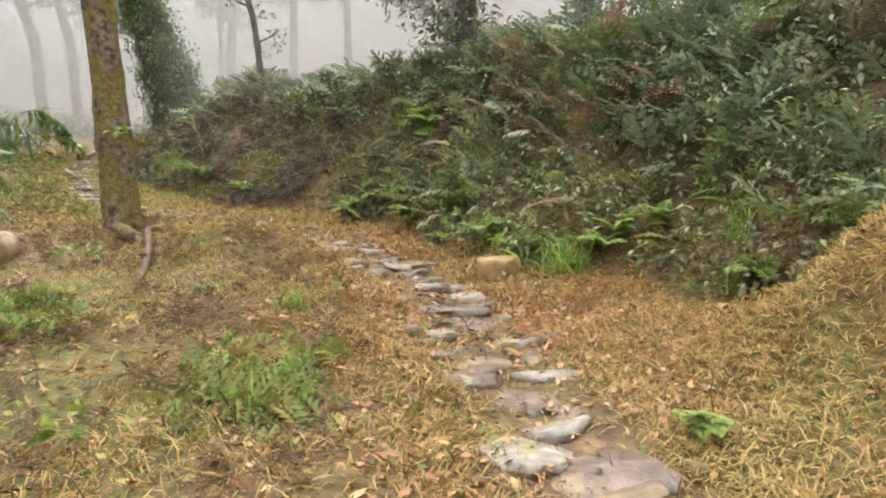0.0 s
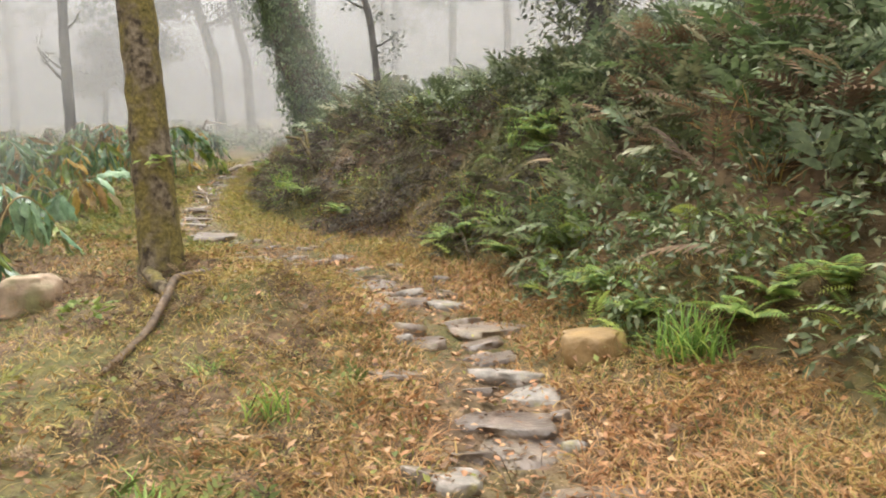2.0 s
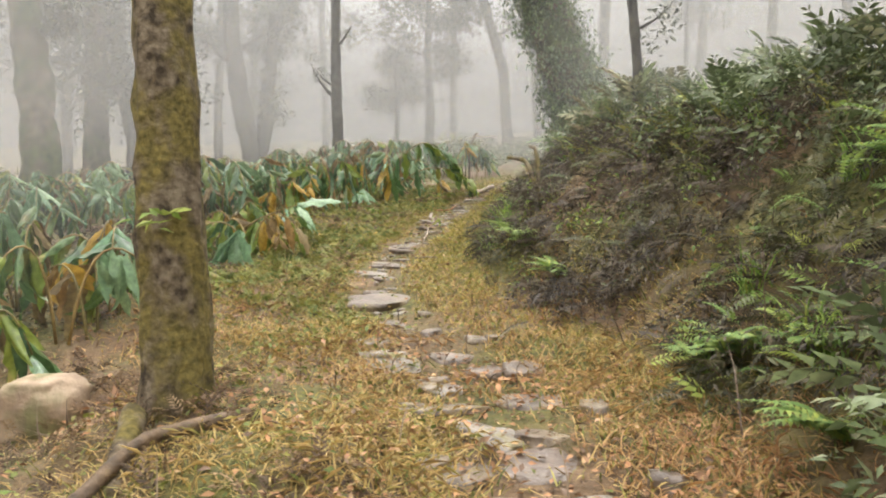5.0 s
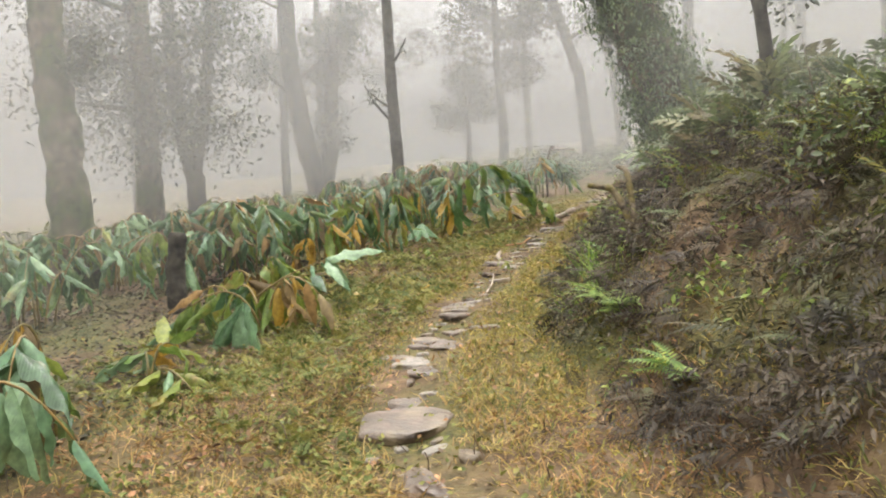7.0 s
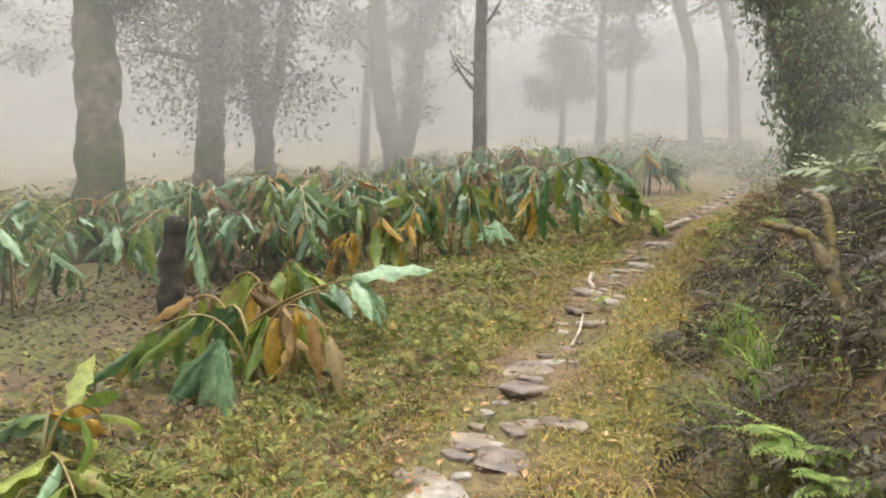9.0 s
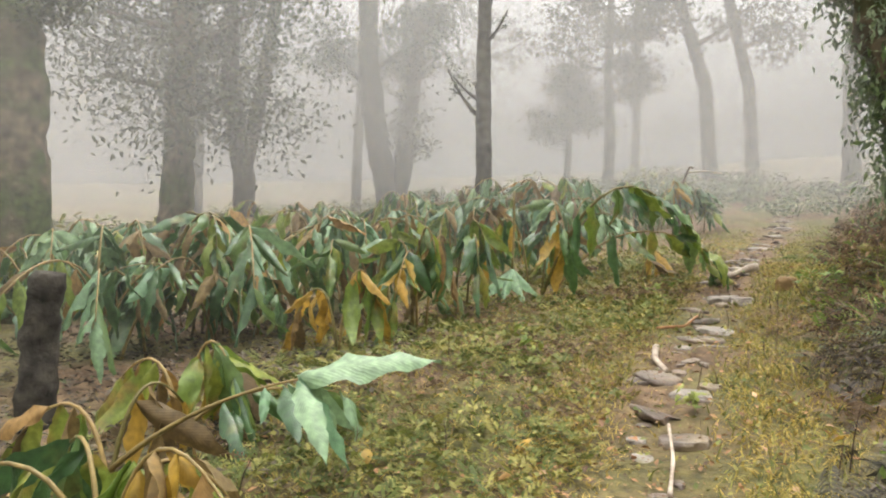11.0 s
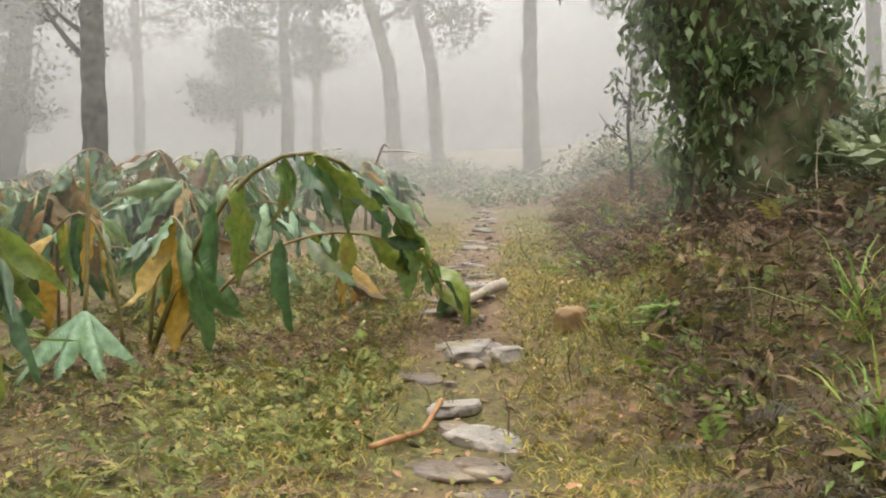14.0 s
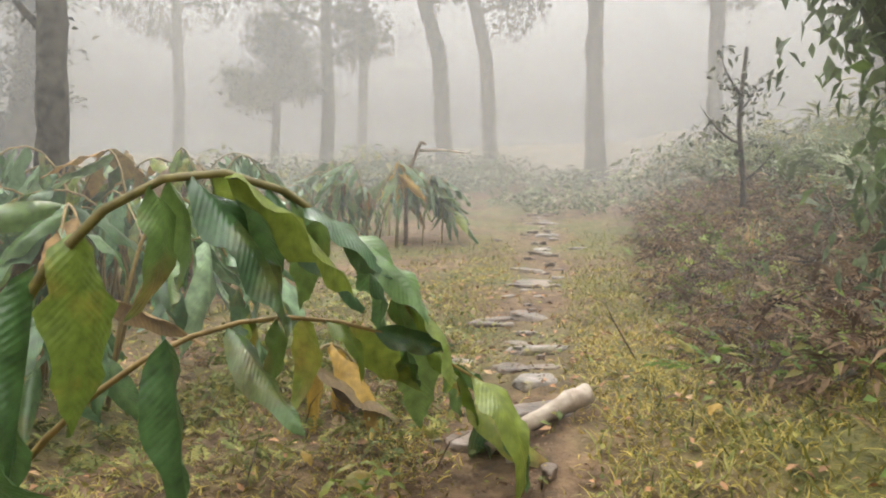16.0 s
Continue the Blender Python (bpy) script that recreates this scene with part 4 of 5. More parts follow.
def broad_leaf_mesh(mat, bend, fold, wave, seed):
    """A long pointed leaf along +x with a folded midrib, rippled and torn edges."""
    n, v, f = 14, [], []
    for i in range(n + 1):
        t = i / n
        w = 0.155 * math.sin(math.pi * t ** 0.8) ** 0.75 * (1 - 0.3 * t) if 0 < i < n else 0.004
        a = bend * t
        px, pz = math.sin(a) / bend, -(1 - math.cos(a)) / bend
        for k, sgn in enumerate((-1, -0.5, 0, 0.5, 1)):
            q = Vector((t * 5, sgn * 2, seed * 7.3))
            edge = 1 + (0.3 * noise.noise(q * 2.2) if abs(sgn) == 1 else 0)
            rip = wave * (0.05 * noise.noise(q * 0.9) + 0.02 * math.sin(17 * t + seed * 3 + 2 * sgn)) * abs(sgn)
            v.append((px, sgn * w * edge * math.cos(fold * 0.6) + 0.03 * wave * math.sin(3 * t + seed) * t, pz - fold * abs(sgn) * w * 0.7 + rip))
    for i in range(n):
        for j in range(4):
            a = i * 5 + j
            f.append((a, a + 1, a + 6, a + 5))
    return mesh_of("leaf", v, f, mat)


SHAPES = [(0.5, 0.3, 1.0), (1.1, 0.7, 1.3), (0.25, 1.2, 1.0), (1.6, 0.5, 1.5), (0.8, 1.0, 1.8)]
LEAVES = {k: [broad_leaf_mesh(m, bd, fo, wv, 1.7 * i) for i, (bd, fo, wv) in enumerate(SHAPES)]
          for k, m in dict(green=M_leaf_green, lime=M_leaf_lime, pale=M_leaf_pale, yellow=M_leaf_yellow, brown=M_leaf_brown).items()}


def put_leaf(plant, p, az, pitch, le, kind, wide=1.0, form=None):
    r = Matrix.Rotation(az, 4, "Z") @ Matrix.Rotation(-pitch, 4, "Y") @ Matrix.Rotation(rng.normal(0, 0.6), 4, "X")
    me = LEAVES[kind][int(rng.integers(5)) if form is None else form]
    part("leaf", me, plant, "", Matrix.Translation(p) @ r @ Matrix.Diagonal((le, le * wide, le, 1)))


def shoot(plant, foot, az, tall, reach, tip, kinds, n=9, le=(0.5, 0.8), hang=1.0, stem_r=0.014, start=0.35, wide=0.85, bow=None):
    """One arching stem with leaves on both sides that hang as they have wilted."""
    d = Vector((math.cos(az), math.sin(az), 0))
    bow = bow or curve_points(foot, Vector(foot) + d * reach * 0.25 + Vector((0, 0, tall * 2 - tip * 0.55)), Vector(foot) + d * reach + Vector((0, 0, tip)), 12)
    part("stem", tube("stem", bow, [stem_r * (1 - 0.6 * i / 11) for i in range(12)], M_stem, 6), plant)
    for i in range(n):
        t = start + (1 - start) * (i + 0.5) / n
        q = t * 11
        a, b = int(q), min(int(q) + 1, 11)
        p = bow[a].lerp(bow[b], q - a)
        side = az + (1 if i % 2 else -1) * rng.uniform(0.5, 1.2) + rng.normal(0, 0.2)
        put_leaf(plant, p, side, -hang * rng.uniform(0.25, 1.3), rng.uniform(*le) * rng.uniform(0.65, 1.15) * (1 - 0.25 * t), kinds[int(rng.integers(len(kinds)))], wide)
    put_leaf(plant, bow[-1], az, -0.4 - 0.5 * hang, le[0], kinds[0], wide)


def ginger(x, y, shoots, label, group="wilted ginger plants"):
    """shoots: (dx, dy, azimuth in degrees, crest, reach, tip height, leaf kinds, leaf count, hang)."""
    z = hgt(x, y)
    g = thing("ginger_plant", (x, y, z - 0.03), label, "plant", group)
    for dx, dy, az, tall, reach, tip, kinds, n, hang in shoots:
        shoot(g, (dx, dy, 0), radians(az), tall, reach, tip, kinds, n, hang=hang)
    return g


G, L, P_, Y_, B = "green", "lime", "pale", "yellow", "brown"
arch = ginger(-10.35, 17.15, [(0, 0, -20, 0.85, 0.6, 0.6, (G, L, Y_), 6, 1.4), (0.45, 1.3, 60, 0.6, 0.4, 0.4, (Y_, B, Y_), 6, 1.3), (-0.1, -0.1, 200, 0.9, 0.6, 0.6, (G, L, Y_), 7, 1.3)], "arching glossy green ginger plant leaning over the path")
shoot(arch, (0, 0, 0), radians(60), 0, 0, 0, (G, G, G, L), 20, (0.55, 0.8), 0.65, 0.022, 0.42, 1.25, curve_points((0, 0, 0), (1.15, -0.13, 2.4), (1.37, 1.45, 0.3), 12))
shoot(arch, (0, 0, 0), radians(50), 0, 0, 0, (G, G, L), 11, (0.45, 0.65), 0.6, 0.015, 0.5, 1.2, curve_points((0.1, 0.05, 0), (0.7, 0.5, 1.25), (1.5, 1.2, 0.55), 12))
for k, (ax_, ay_, az_) in enumerate([(0.33, 0.03, 0.75), (0.5, 0.05, 0.98), (0.62, 0.1, 1.08), (0.78, 0.32, 0.75), (0.2, 0.0, 0.6)]):
    put_leaf(arch, Vector((ax_, ay_, az_)), radians(-60 + 35 * k), -1.35, 0.72 - 0.04 * k, (G, G, L, G, Y_)[k], 1.5, (0, 2, 0, 2, 0)[k])
ginger(-10.1, 15.0, [(0, 0, 0, 1.0, 0.35, 0.75, (G, B, L), 10, 1.5), (0.1, 0.1, 90, 0.95, 0.3, 0.7, (B, G, B), 9, 1.5), (0.05, 0, 200, 0.9, 0.4, 0.6, (L, G), 9, 1.5), (0.1, 0, 300, 0.8, 0.6, 0.35, (L, G, Y_), 9, 1.3)], "wilted ginger plant with hanging green and brown leaves")
ginger(-10.6, 16.0, [(0, 0, 20, 0.95, 0.4, 0.6, (G, G, L), 10, 1.4), (0.1, 0.1, 330, 0.8, 0.5, 0.4, (G, L), 8, 1.4)], "drooping dark green ginger plant")
ginger(-11.5, 17.3, [(0, 0, 30, 1.15, 0.25, 0.9, (B, B, G), 8, 1.5), (0.1, 0.1, 120, 1.1, 0.3, 0.85, (B, G), 8, 1.5), (0, 0.1, 300, 1.0, 0.3, 0.75, (G, B), 8, 1.5)], "withered ginger plant with bare reddish stems")
ginger(-9.75, 13.95, [(0, 0, 60, 0.75, 0.3, 0.55, (Y_, B, L), 9, 1.4), (0, 0, 200, 0.6, 0.5, 0.3, (Y_, B), 7, 1.3)], "yellowed withered ginger plant beside the path")
ginger(-8.9, 12.3, [(0, 0, 30, 0.62, 0.35, 0.45, (L, L, G), 9, 1.1), (0, 0, 110, 0.55, 0.5, 0.35, (L, B, Y_), 8, 1.2), (0.1, -0.1, 40, 0.35, 1.0, 0.4, (P_, G), 4, 0.5), (0, 0, 200, 0.5, 0.7, 0.2, (B, L), 7, 1.3)], "bright green ginger plant with bent stems")
bent = ginger(-7.55, 11.45, [(0, 0, 20, 0.6, 0.7, 0.4, (L, B, Y_), 9, 1.0), (0, 0, 180, 0.55, 0.8, 0.2, (L, L, G), 10, 1.1), (0, 0, 230, 0.5, 0.9, 0.2, (L, G), 10, 1.1), (0, 0, 75, 0.5, 0.5, 0.3, (L, Y_, B), 7, 1.2)], "bright green ginger plant with drooping grey-green leaves")
for k in range(6):
    put_leaf(bent, Vector((0.22, -0.35, 0.38)), radians(-150 + 38 * k), -0.75 - 0.25 * (k % 3), 0.74, "pale", 1.05, (0, 2, 0)[k % 3])
for k in range(5):
    put_leaf(bent, Vector((0.0, 0.1, 0.5)), radians(-20 - 40 * k), -0.9, 0.55, "lime", 1.1)
reach_ = ginger(-8.45, 11.75, [(0, 0, 200, 0.4, 0.8, 0.15, (L, B), 6, 1.2), (0, 0, 100, 0.5, 0.4, 0.4, (Y_, B), 6, 1.3)], "bent ginger plant with a broad ribbed pale leaf")
shoot(reach_, (0, 0, 0), radians(40), 0, 0, 0, (P_, G), 2, (0.4, 0.5), 0.7, 0.016, 0.8, 1.0, curve_points((0, 0, 0.1), (0.45, 0.2, 0.5), (0.8, 0.6, 0.62), 12))
for dz_, paz, pp, ple in ((0.62, 64, 0.3, 0.76), (0.62, 25, -0.7, 0.5), (0.6, -15, -0.4, 0.5), (0.62, 100, -0.6, 0.42)):
    put_leaf(reach_, Vector((0.8, 0.6, dz_)), radians(paz), pp, ple, "pale", 0.9, 0)
ginger(-6.95, 9.95, [(0, 0, 0, 0.2, 0.7, 0.05, (L, P_), 6, 0.2), (0, 0, 100, 0.35, 0.3, 0.3, (L, Y_), 4, -0.6), (0, 0, 160, 0.3, 0.5, 0.1, (P_, G, Y_), 6, 0.3)], "flattened lime and yellow ginger leaves on the ground")
ginger(-13.1, 24.3, [(0, 0, 20, 1.1, 0.25, 0.75, (G, G), 8, 1.6), (0.3, 0.2, 60, 1.0, 0.3, 0.7, (G,), 8, 1.6), (-0.6, 0, 200, 0.9, 0.5, 0.6, (G, G, B), 8, 1.5), (0.1, -0.1, 300, 1.15, 0.2, 0.8, (G, Y_), 9, 1.6), (-0.9, 0.1, 30, 0.9, 0.4, 0.6, (G, B), 8, 1.5), (0.55, 0.3, 100, 0.95, 0.3, 0.6, (G,), 9, 1.6)], "dark drooping ginger plant in mist")
kinds_pool = [(G, G, P_), (G, B, L), (G, L), (P_, G, G), (G, B)]
placed = 0
while placed < 72:
    px, py = rng.uniform(-21, -4.4), rng.uniform(5.8, 25)
    d, s = beside(PATH, np.array([px]), np.array([py]))
    if not (-9.5 < d[0] < -2.3 - 0.5 * (py < 12)) or (py < 12 and d[0] > -3.0) or (px > -10.8 and 9.5 < py < 19) or (px > -10.5 and py < 11.5):
        continue
    big_one = rng.uniform(0.85, 1.3)
    ginger(px, py, [(rng.normal(0, 0.15), rng.normal(0, 0.15), rng.uniform(0, 360), big_one * rng.uniform(0.6, 1.1), rng.uniform(0.5, 1.5), big_one * rng.uniform(0.2, 0.7), kinds_pool[int(rng.integers(5))], 9, rng.uniform(0.5, 1.3)) for _ in range(5)],
           "drooping wilted ginger plant in the understorey")
    placed += 1

for gx_, gy_, tall in [(-5.7, 8.3, 0.8), (-6.4, 8.9, 0.95), (-7.2, 8.5, 0.9), (-6.3, 7.6, 0.85), (-5.2, 7.3, 0.7)]:
    ginger(gx_, gy_, [(rng.normal(0, 0.1), rng.normal(0, 0.1), rng.uniform(0, 360), tall * rng.uniform(0.7, 1.1), rng.uniform(0.3, 0.9), tall * rng.uniform(0.4, 0.7), k, 9, rng.uniform(1.0, 1.5)) for k in ((G, P_), (B, Y_), (B, L), (G, L))],
           "ginger plant with withered straw-coloured and green leaves")

# ---- ferns and tufts ----
FROND_V, FROND_F = [], []
for i in range(15):
    t = (i + 1) / 16
    w = 0.22 * math.sin(math.pi * (0.12 + 0.88 * t)) * (1.15 - 0.5 * t)
    zc = 0.35 * t - 0.5 * t * t
    for sgn in (-1, 1):
        k = len(FROND_V)
        FROND_V += [(t, 0, zc), (t + 0.055, 0, zc - 0.01), (t + 0.09, sgn * w, zc - 0.05), (t + 0.045, sgn * w * 0.6, zc + 0.005)]
        FROND_F += [(k, k + 1, k + 3), (k + 1, k + 2, k + 3)]
for i in range(6):
    t0, t1 = i / 6, (i + 1) / 6
    k = len(FROND_V)
    FROND_V += [(t0, -0.006, 0.35 * t0 - 0.5 * t0 * t0), (t0, 0.006, 0.35 * t0 - 0.5 * t0 * t0), (t1, 0, 0.35 * t1 - 0.5 * t1 * t1)]
    FROND_F.append((k, k + 1, k + 2))
FRONDS = [mesh_of("frond", FROND_V, FROND_F, m) for m in (M_fern, M_bright)]


def fern(x, y, size, n, label, bright=0, up=0.5, face=None):
    f = thing("fern", (x, y, hgt(x, y) - 0.01), label, "fern", "ferns on the bank")
    for i in range(n):
        az = 2 * math.pi * i / n + rng.normal(0, 0.25) if face is None else radians(face) + rng.normal(0, 0.8)
        le = size * rng.uniform(0.7, 1.15)
        part("frond", FRONDS[bright], f, "", Matrix.Rotation(az, 4, "Z") @ Matrix.Rotation(-up * rng.uniform(0.5, 1.3), 4, "Y") @ Matrix.Rotation(rng.normal(0, 0.3), 4, "X") @ Matrix.Diagonal((le, le, le, 1)))


for fx, fy, size, bright in [(1.37, 6.55, 0.4, 1), (0.5, 7.3, 0.38, 0), (0.75, 6.85, 0.36, 0), (-1.1, 9.5, 0.4, 0), (1.55, 6.6, 0.42, 1), (-0.1, 9.9, 0.5, 0), (2.8, 5.3, 0.45, 1), (1.13, 3.3, 0.3, 1), (-0.67, 4.2, 0.26, 0),
                             (-0.95, 9.5, 0.42, 0), (0.15, 8.2, 0.42, 1), (-0.15, 10.1, 0.5, 0), (-3.7, 11.9, 0.4, 1), (-3.9, 12.05, 0.42, 1), (-0.3, 8.6, 0.4, 0), (-0.5, 9.2, 0.4, 0), (1.9, 6.6, 0.4, 0), (-7.3, 17.9, 0.3, 0), (2.3, 5.6, 0.4, 0), (-2.9, 11.1, 0.36, 0)]:
    fern(fx, fy, size, 9, "yellow-green fern growing on the damp bank" if bright else "green fern growing at the foot of the bank", bright, face=-110)


def tuft(x, y, n, le, mat, label, wide=0.012, spread_r=0.07):
    ln = rng.uniform(le * 0.5, le * 1.2, n)
    rot = turns(rng.uniform(0, 6.28, n), rng.uniform(0.45, 1.4, n), rng.uniform(-0.4, 0.4, n))
    pos = np.stack([rng.normal(0, spread_r, n), rng.normal(0, spread_r, n), np.zeros(n)], -1)
    v = [(0, -0.5, 0), (0, 0.5, 0), (0.35, -0.5, 0.05), (0.35, 0.5, 0.05), (0.7, -0.35, -0.02), (0.7, 0.35, -0.02), (1, 0, -0.25)]
    g = new("grass_tuft", spread("grass_tuft", v, [(0, 1, 3), (0, 3, 2), (2, 3, 5), (2, 5, 4), (4, 5, 6)], pos, rot, np.stack([ln, np.full(n, wide), ln], -1), mat))
    g.location = (x, y, hgt(x, y) - 0.02)
    tagged(g, label, "grass", "grass tufts")


tuft(1.05, 6.42, 150, 0.42, M_grassgreen, "lush green grass tuft hanging by the rock", 0.013, 0.1)
for fx, fy, le in [(-0.87, 3.4, 0.22), (-1.04, 5.13, 0.22), (-1.74, 5.8, 0.2), (-0.75, 3.6, 0.18), (-1.2, 4.3, 0.2), (2.2, 5.6, 0.3), (-0.4, 9.0, 0.35), (-0.55, 9.3, 0.4), (0.3, 8.1, 0.35), (-5.0, 13.6, 0.35), (2.9, 5.0, 0.35), (2.5, 4.6, 0.3)]:
    tuft(fx, fy, 48, le, M_grassgreen, "fresh green grass tuft among straw", 0.011, 0.05)
for _ in range(40):
    px, py, d = bank_spots(1, 0.0, 2.6)[0]
    tuft(px, py, 42, rng.uniform(0.3, 0.55), M_grassgreen if rng.random() < 0.6 else M_straw, "long drooping grass tuft on the bank", 0.011, 0.06)


def herb(x, y, n, le, label, mat):
    g = thing("herb", (x, y, hgt(x, y)), label, "herb", "broad-leaved herbs")
    for i in range(n):
        put_leaf(g, Vector((rng.normal(0, 0.05), rng.normal(0, 0.05), rng.uniform(0.04, 0.2))), rng.uniform(0, 6.28), rng.uniform(-0.3, 0.7), le * rng.uniform(0.7, 1.3), "lime", 1.5)


for hx, hy in [(-1.61, 3.08), (-7.25, 17.7), (-7.35, 17.5), (-7.6, 17.9), (1.9, 6.75), (1.7, 6.9), (0.25, 8.0), (-0.1, 8.5), (-6.9, 14.6), (-8.2, 19.4), (-9.2, 18.0), (-8.9, 17.4), (-8.9, 15.2), (-8.4, 14.8), (-3.3, 6.5), (-3.0, 6.4)]:
    herb(hx, hy, 14, 0.1, "small bright green broad-leaved herb", M_bright)

# ---- roots, wood and fallen leaves ----


def ground_bow(pts, up):
    return [(x, y, hgt(x, y) + u) for (x, y), u in zip(pts, up)]


def wood(name, pts, r0, r1, mat, label, category, n=24):
    P = [Vector(p) for p in pts]
    out = []
    for i in range(n):
        q = i / (n - 1) * (len(P) - 1)
        a = min(int(q), len(P) - 2)
        out.append(P[a].lerp(P[a + 1], q - a))
    for _ in range(3):
        out = [out[0]] + [(out[i - 1] + out[i] * 2 + out[i + 1]) / 4 for i in range(1, n - 1)] + [out[-1]]
    ob = new(name, tube(name, out, [r0 + (r1 - r0) * i / (n - 1) for i in range(n)], mat, 12, 0.3, 9.0, pts[0][0]))
    return tagged(ob, label, category)


wood("root", ground_bow([(-2.36, 5.6), (-2.48, 6.2), (-2.6, 6.62), (-2.78, 7.0), (-2.7, 7.5)], [0.02, 0.04, 0.1, 0.12, 0.0]), 0.024, 0.036, M_wood, "dark wet exposed tree root along the mound", "root")
wood("root", ground_bow([(-3.1, 7.15), (-2.8, 6.9), (-2.6, 6.75)], [0.1, 0.05, 0.0]), 0.06, 0.035, M_bark_moss, "mossy root running from the trunk", "root")
wood("branch", ground_bow([(-8.95, 18.6), (-8.85, 18.75), (-8.72, 18.9), (-8.66, 19.0)], [0.05, 0.07, 0.09, 0.08]), 0.028, 0.046, M_wood_pale, "pale broken log lying across the path", "log")
wood("branch", ground_bow([(-6.4, 13.6), (-6.6, 13.95), (-6.85, 14.3)], [0.03, 0.04, 0.05]), 0.012, 0.008, M_wood_pale, "thin bare stick lying on the path", "stick")
wood("branch", ground_bow([(-7.5, 15.3), (-7.7, 15.45), (-7.85, 15.7)], [0.03, 0.04, 0.04]), 0.02, 0.028, M_wood_pale, "short bare branch lying on the path", "stick")
wood("branch", ground_bow([(-8.25, 17.0), (-8.2, 16.7), (-8.3, 16.4)], [0.05, 0.05, 0.04]), 0.012, 0.014, M_litter, "reddish fallen stalk on the path", "stick")
wood("stump", [(-9.84, 11.72, hgt(-9.84, 11.72) - 0.05), (-9.86, 11.72, hgt(-9.84, 11.72) + 0.5), (-9.8, 11.74, hgt(-9.84, 11.72) + 1.0)], 0.13, 0.1, M_bark_dark, "dark rotten post standing among ginger plants", "post")
for a, c, d in [((-4.6, 13.1), (-4.4, 13.4), 0.35), ((-4.1, 12.9), (-4.6, 13.5), 0.8), ((-3.9, 12.6), (-4.5, 12.8), 0.6)]:
    wood("branch", [(a[0], a[1], hgt(*a)), ((a[0] + c[0]) / 2, (a[1] + c[1]) / 2, hgt(*a) + d * 0.9), (c[0], c[1], hgt(*a) + d)], 0.03, 0.02, M_bark_moss, "bent mossy branch on the bank", "branch")
wood("broken_stem", [(-13.0, 24.4, hgt(-13, 24.4)), (-13.0, 24.4, hgt(-13, 24.4) + 0.9), (-12.85, 24.5, hgt(-13, 24.4) + 1.42), (-12.78, 24.55, hgt(-13, 24.4) + 1.38)], 0.03, 0.018, M_wood, "snapped dry stem sticking up in the mist", "stem")
wood("broken_stem", [(-12.86, 24.5, hgt(-13, 24.4) + 1.3), (-12.6, 24.7, hgt(-13, 24.4) + 1.32), (-12.35, 24.9, hgt(-13, 24.4) + 1.28)], 0.022, 0.012, M_wood_pale, "snapped dry stem sticking up in the mist", "stem")

# the pale torn leaf hanging onto the ground
dl = thing("dead_leaf", (-10.55, 16.85, hgt(-10.55, 16.85)), "pale torn grey-green leaf hanging from a dry stalk", "leaf")
part("stalk", tube("stalk", curve_points((0, 0, 1.25), (0.0, 0.02, 0.8), (0.05, -0.05, 0.32), 8), [0.014] * 8, M_stem, 6), dl, "dry orange stalk")
for az in (-140, -95, -60, -25, 15):
    part("lobe", LEAVES["pale"][2], dl, "", Matrix.Translation((0.05, -0.05, 0.34)) @ Matrix.Rotation(radians(az), 4, "Z") @ Matrix.Rotation(0.62, 4, "Y") @ Matrix.Diagonal((0.58, 0.62, 0.58, 1)))
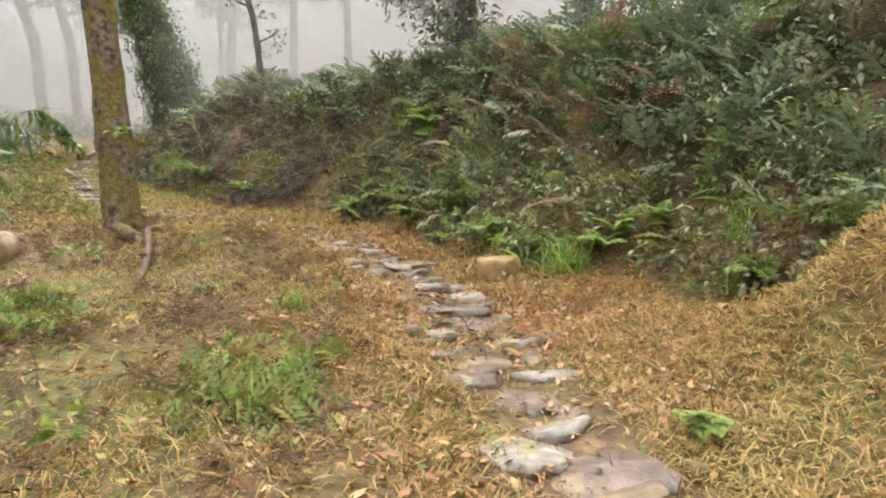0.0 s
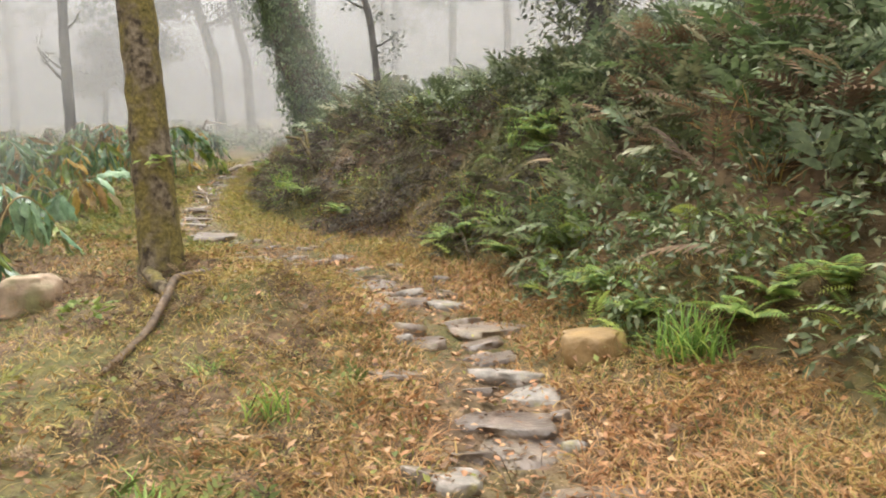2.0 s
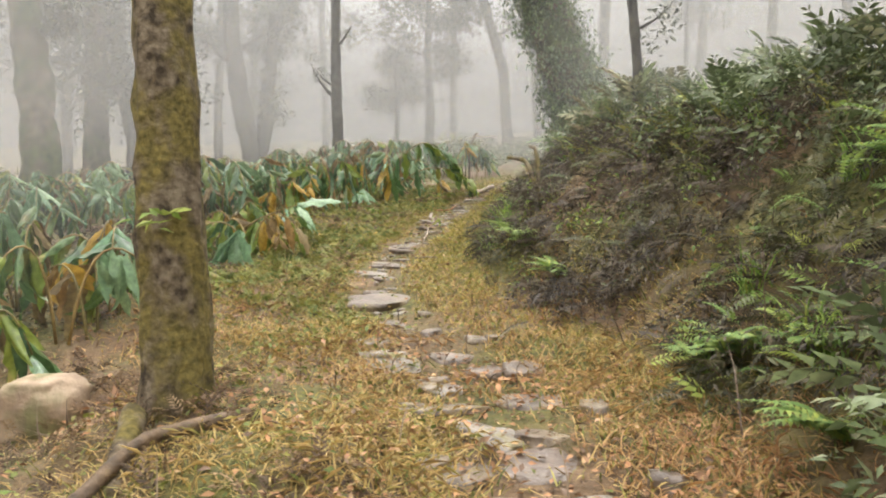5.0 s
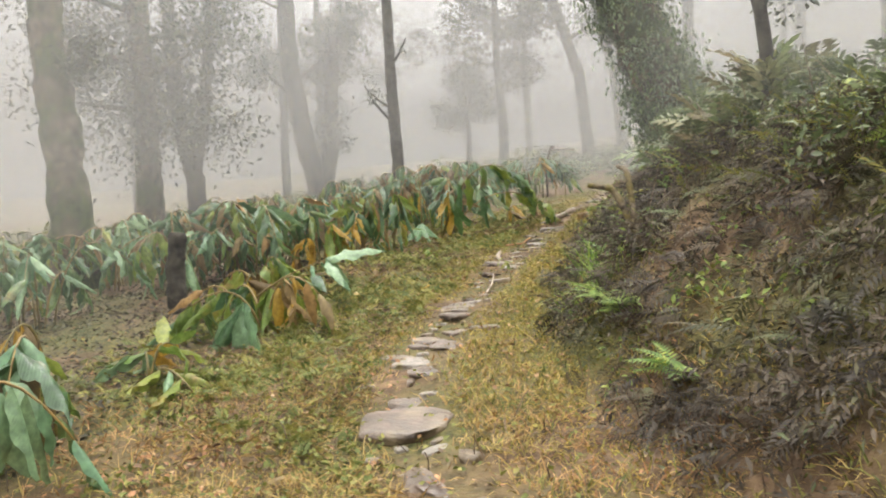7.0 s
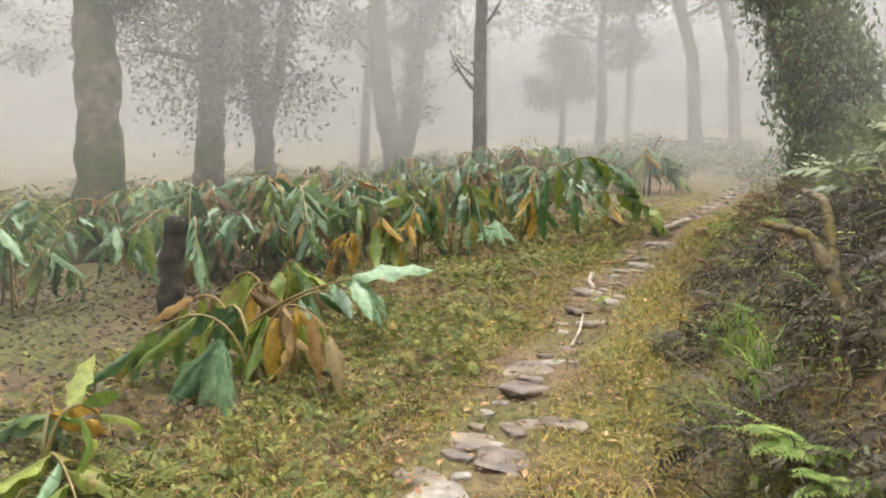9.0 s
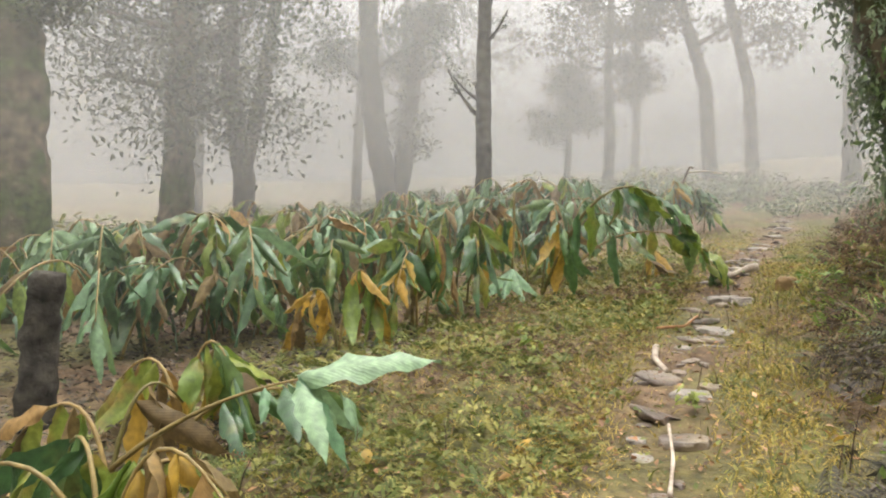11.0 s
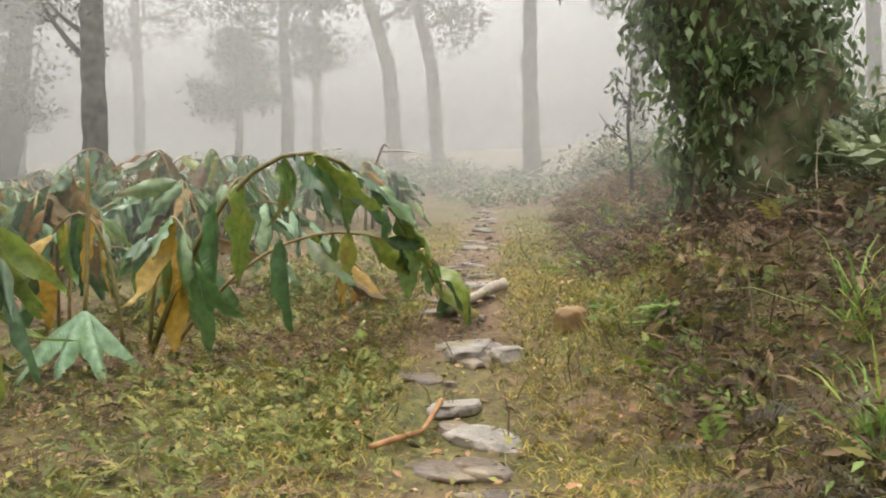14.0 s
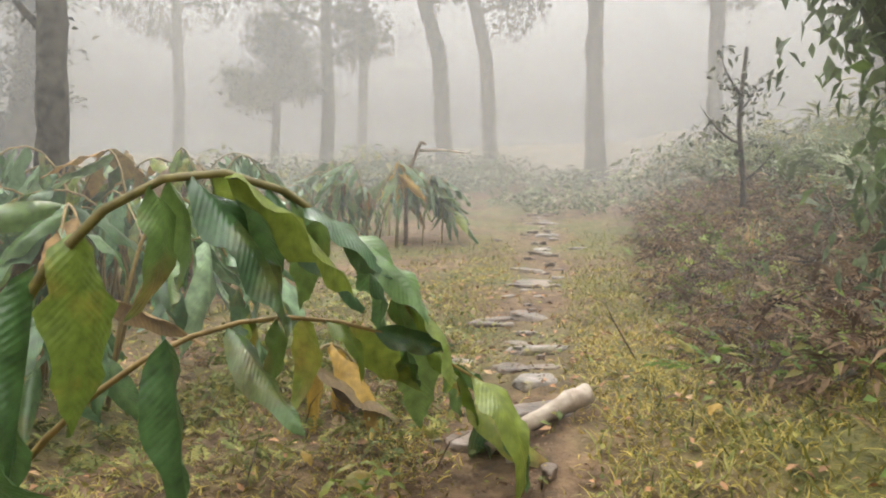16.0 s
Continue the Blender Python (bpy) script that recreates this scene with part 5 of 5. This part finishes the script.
for lx, ly, mat_k, le in [(-7.65, 12.76, "yellow", 0.13), (-7.23, 13.56, "yellow", 0.12), (-7.31, 17.31, "yellow", 0.11), (-9.59, 18.18, "yellow", 0.09), (-7.0, 13.2, "brown", 0.12), (-6.0, 14.6, "yellow", 0.1), (-5.6, 13.3, "brown", 0.12),
                          (-7.9, 16.0, "brown", 0.12), (0.35, 4.4, "brown", 0.14), (-0.2, 4.9, "brown", 0.12), (-4.3, 9.4, "brown", 0.13), (-4.0, 9.1, "yellow", 0.1), (-8.1, 18.9, "yellow", 0.12), (-9.0, 16.9, "brown", 0.14), (-1.0, 6.0, "brown", 0.12), (0.9, 2.9, "brown", 0.13)]:
    m = pose(lx, ly, hgt(lx, ly) + 0.075, rng.uniform(-15, 15), rng.uniform(-20, 10), rng.uniform(0, 360)) @ Matrix.Diagonal((le, le * 1.8, le, 1))
    lf = new("fallen_leaf", LEAVES[mat_k][1])
    lf.matrix_basis = m
    tagged(lf, "fallen yellow leaf lying on grass" if mat_k == "yellow" else "fallen brown leaf lying on grass", "leaf", "fallen leaves")

# ---- pale green thicket on the far slope ----
spots = []
for _ in range(120):
    px, py = rng.uniform(-14, -2), rng.uniform(22, 36)
    d, _s = beside(FOOT, np.array([px]), np.array([py]))
    if 2.2 < d[0] < 10 and py > 24.5:
        spots.append((px, py, d[0]))
undergrowth("thicket", spots, M_moss, "light green bamboo-like thicket on the misty slope", per=60, size=(0.6, 1.1), tall=1.3, leaf=(0.15, 0.32), aspect=0.2)
spots = [(rng.uniform(-22, -9), rng.uniform(29, 37), 0) for _ in range(60)]
undergrowth("far_shrubs", spots, M_shrub, "low dark shrubs at the end of the clearing", per=70, size=(0.5, 1.0), tall=0.8, leaf=(0.12, 0.25))
spots = [(rng.uniform(-42, -17), rng.uniform(8, 34), 0) for _ in range(120)]
undergrowth("far_herbs", spots, M_moss, "low green understorey fading into mist", per=55, size=(0.6, 1.2), tall=0.9, leaf=(0.18, 0.38), aspect=0.3)
tree(-8.7, 24.1, [(0, 0, -0.1), (0.03, 0, 0.6), (-0.04, 0.03, 1.2), (0.05, 0, 2.0)], 0.035, "small bare sapling on the slope", limbs=[(0.4, 20, 0.35, 0.4, 0.5), (0.5, 200, 0.4, 0.4, 0.5), (0.7, 60, 0.3, 0.35, 0.5), (0.75, 240, 0.3, 0.3, 0.5)], crown=14, per=22, leaf=0.08, clump=0.22, flare=1.1)
twigs("ground_sticks", [(float(np.interp(s_, cum, PATH[:, 0]) + rng.normal(-1.5, 1.4)), float(np.interp(s_, cum, PATH[:, 1]) + rng.normal(0, 1.2)), 0) for s_ in np.linspace(9, 30, 120)], M_twig, "dry sticks and straw stalks strewn on the ground", 4, (0.1, 0.4), 0.008)
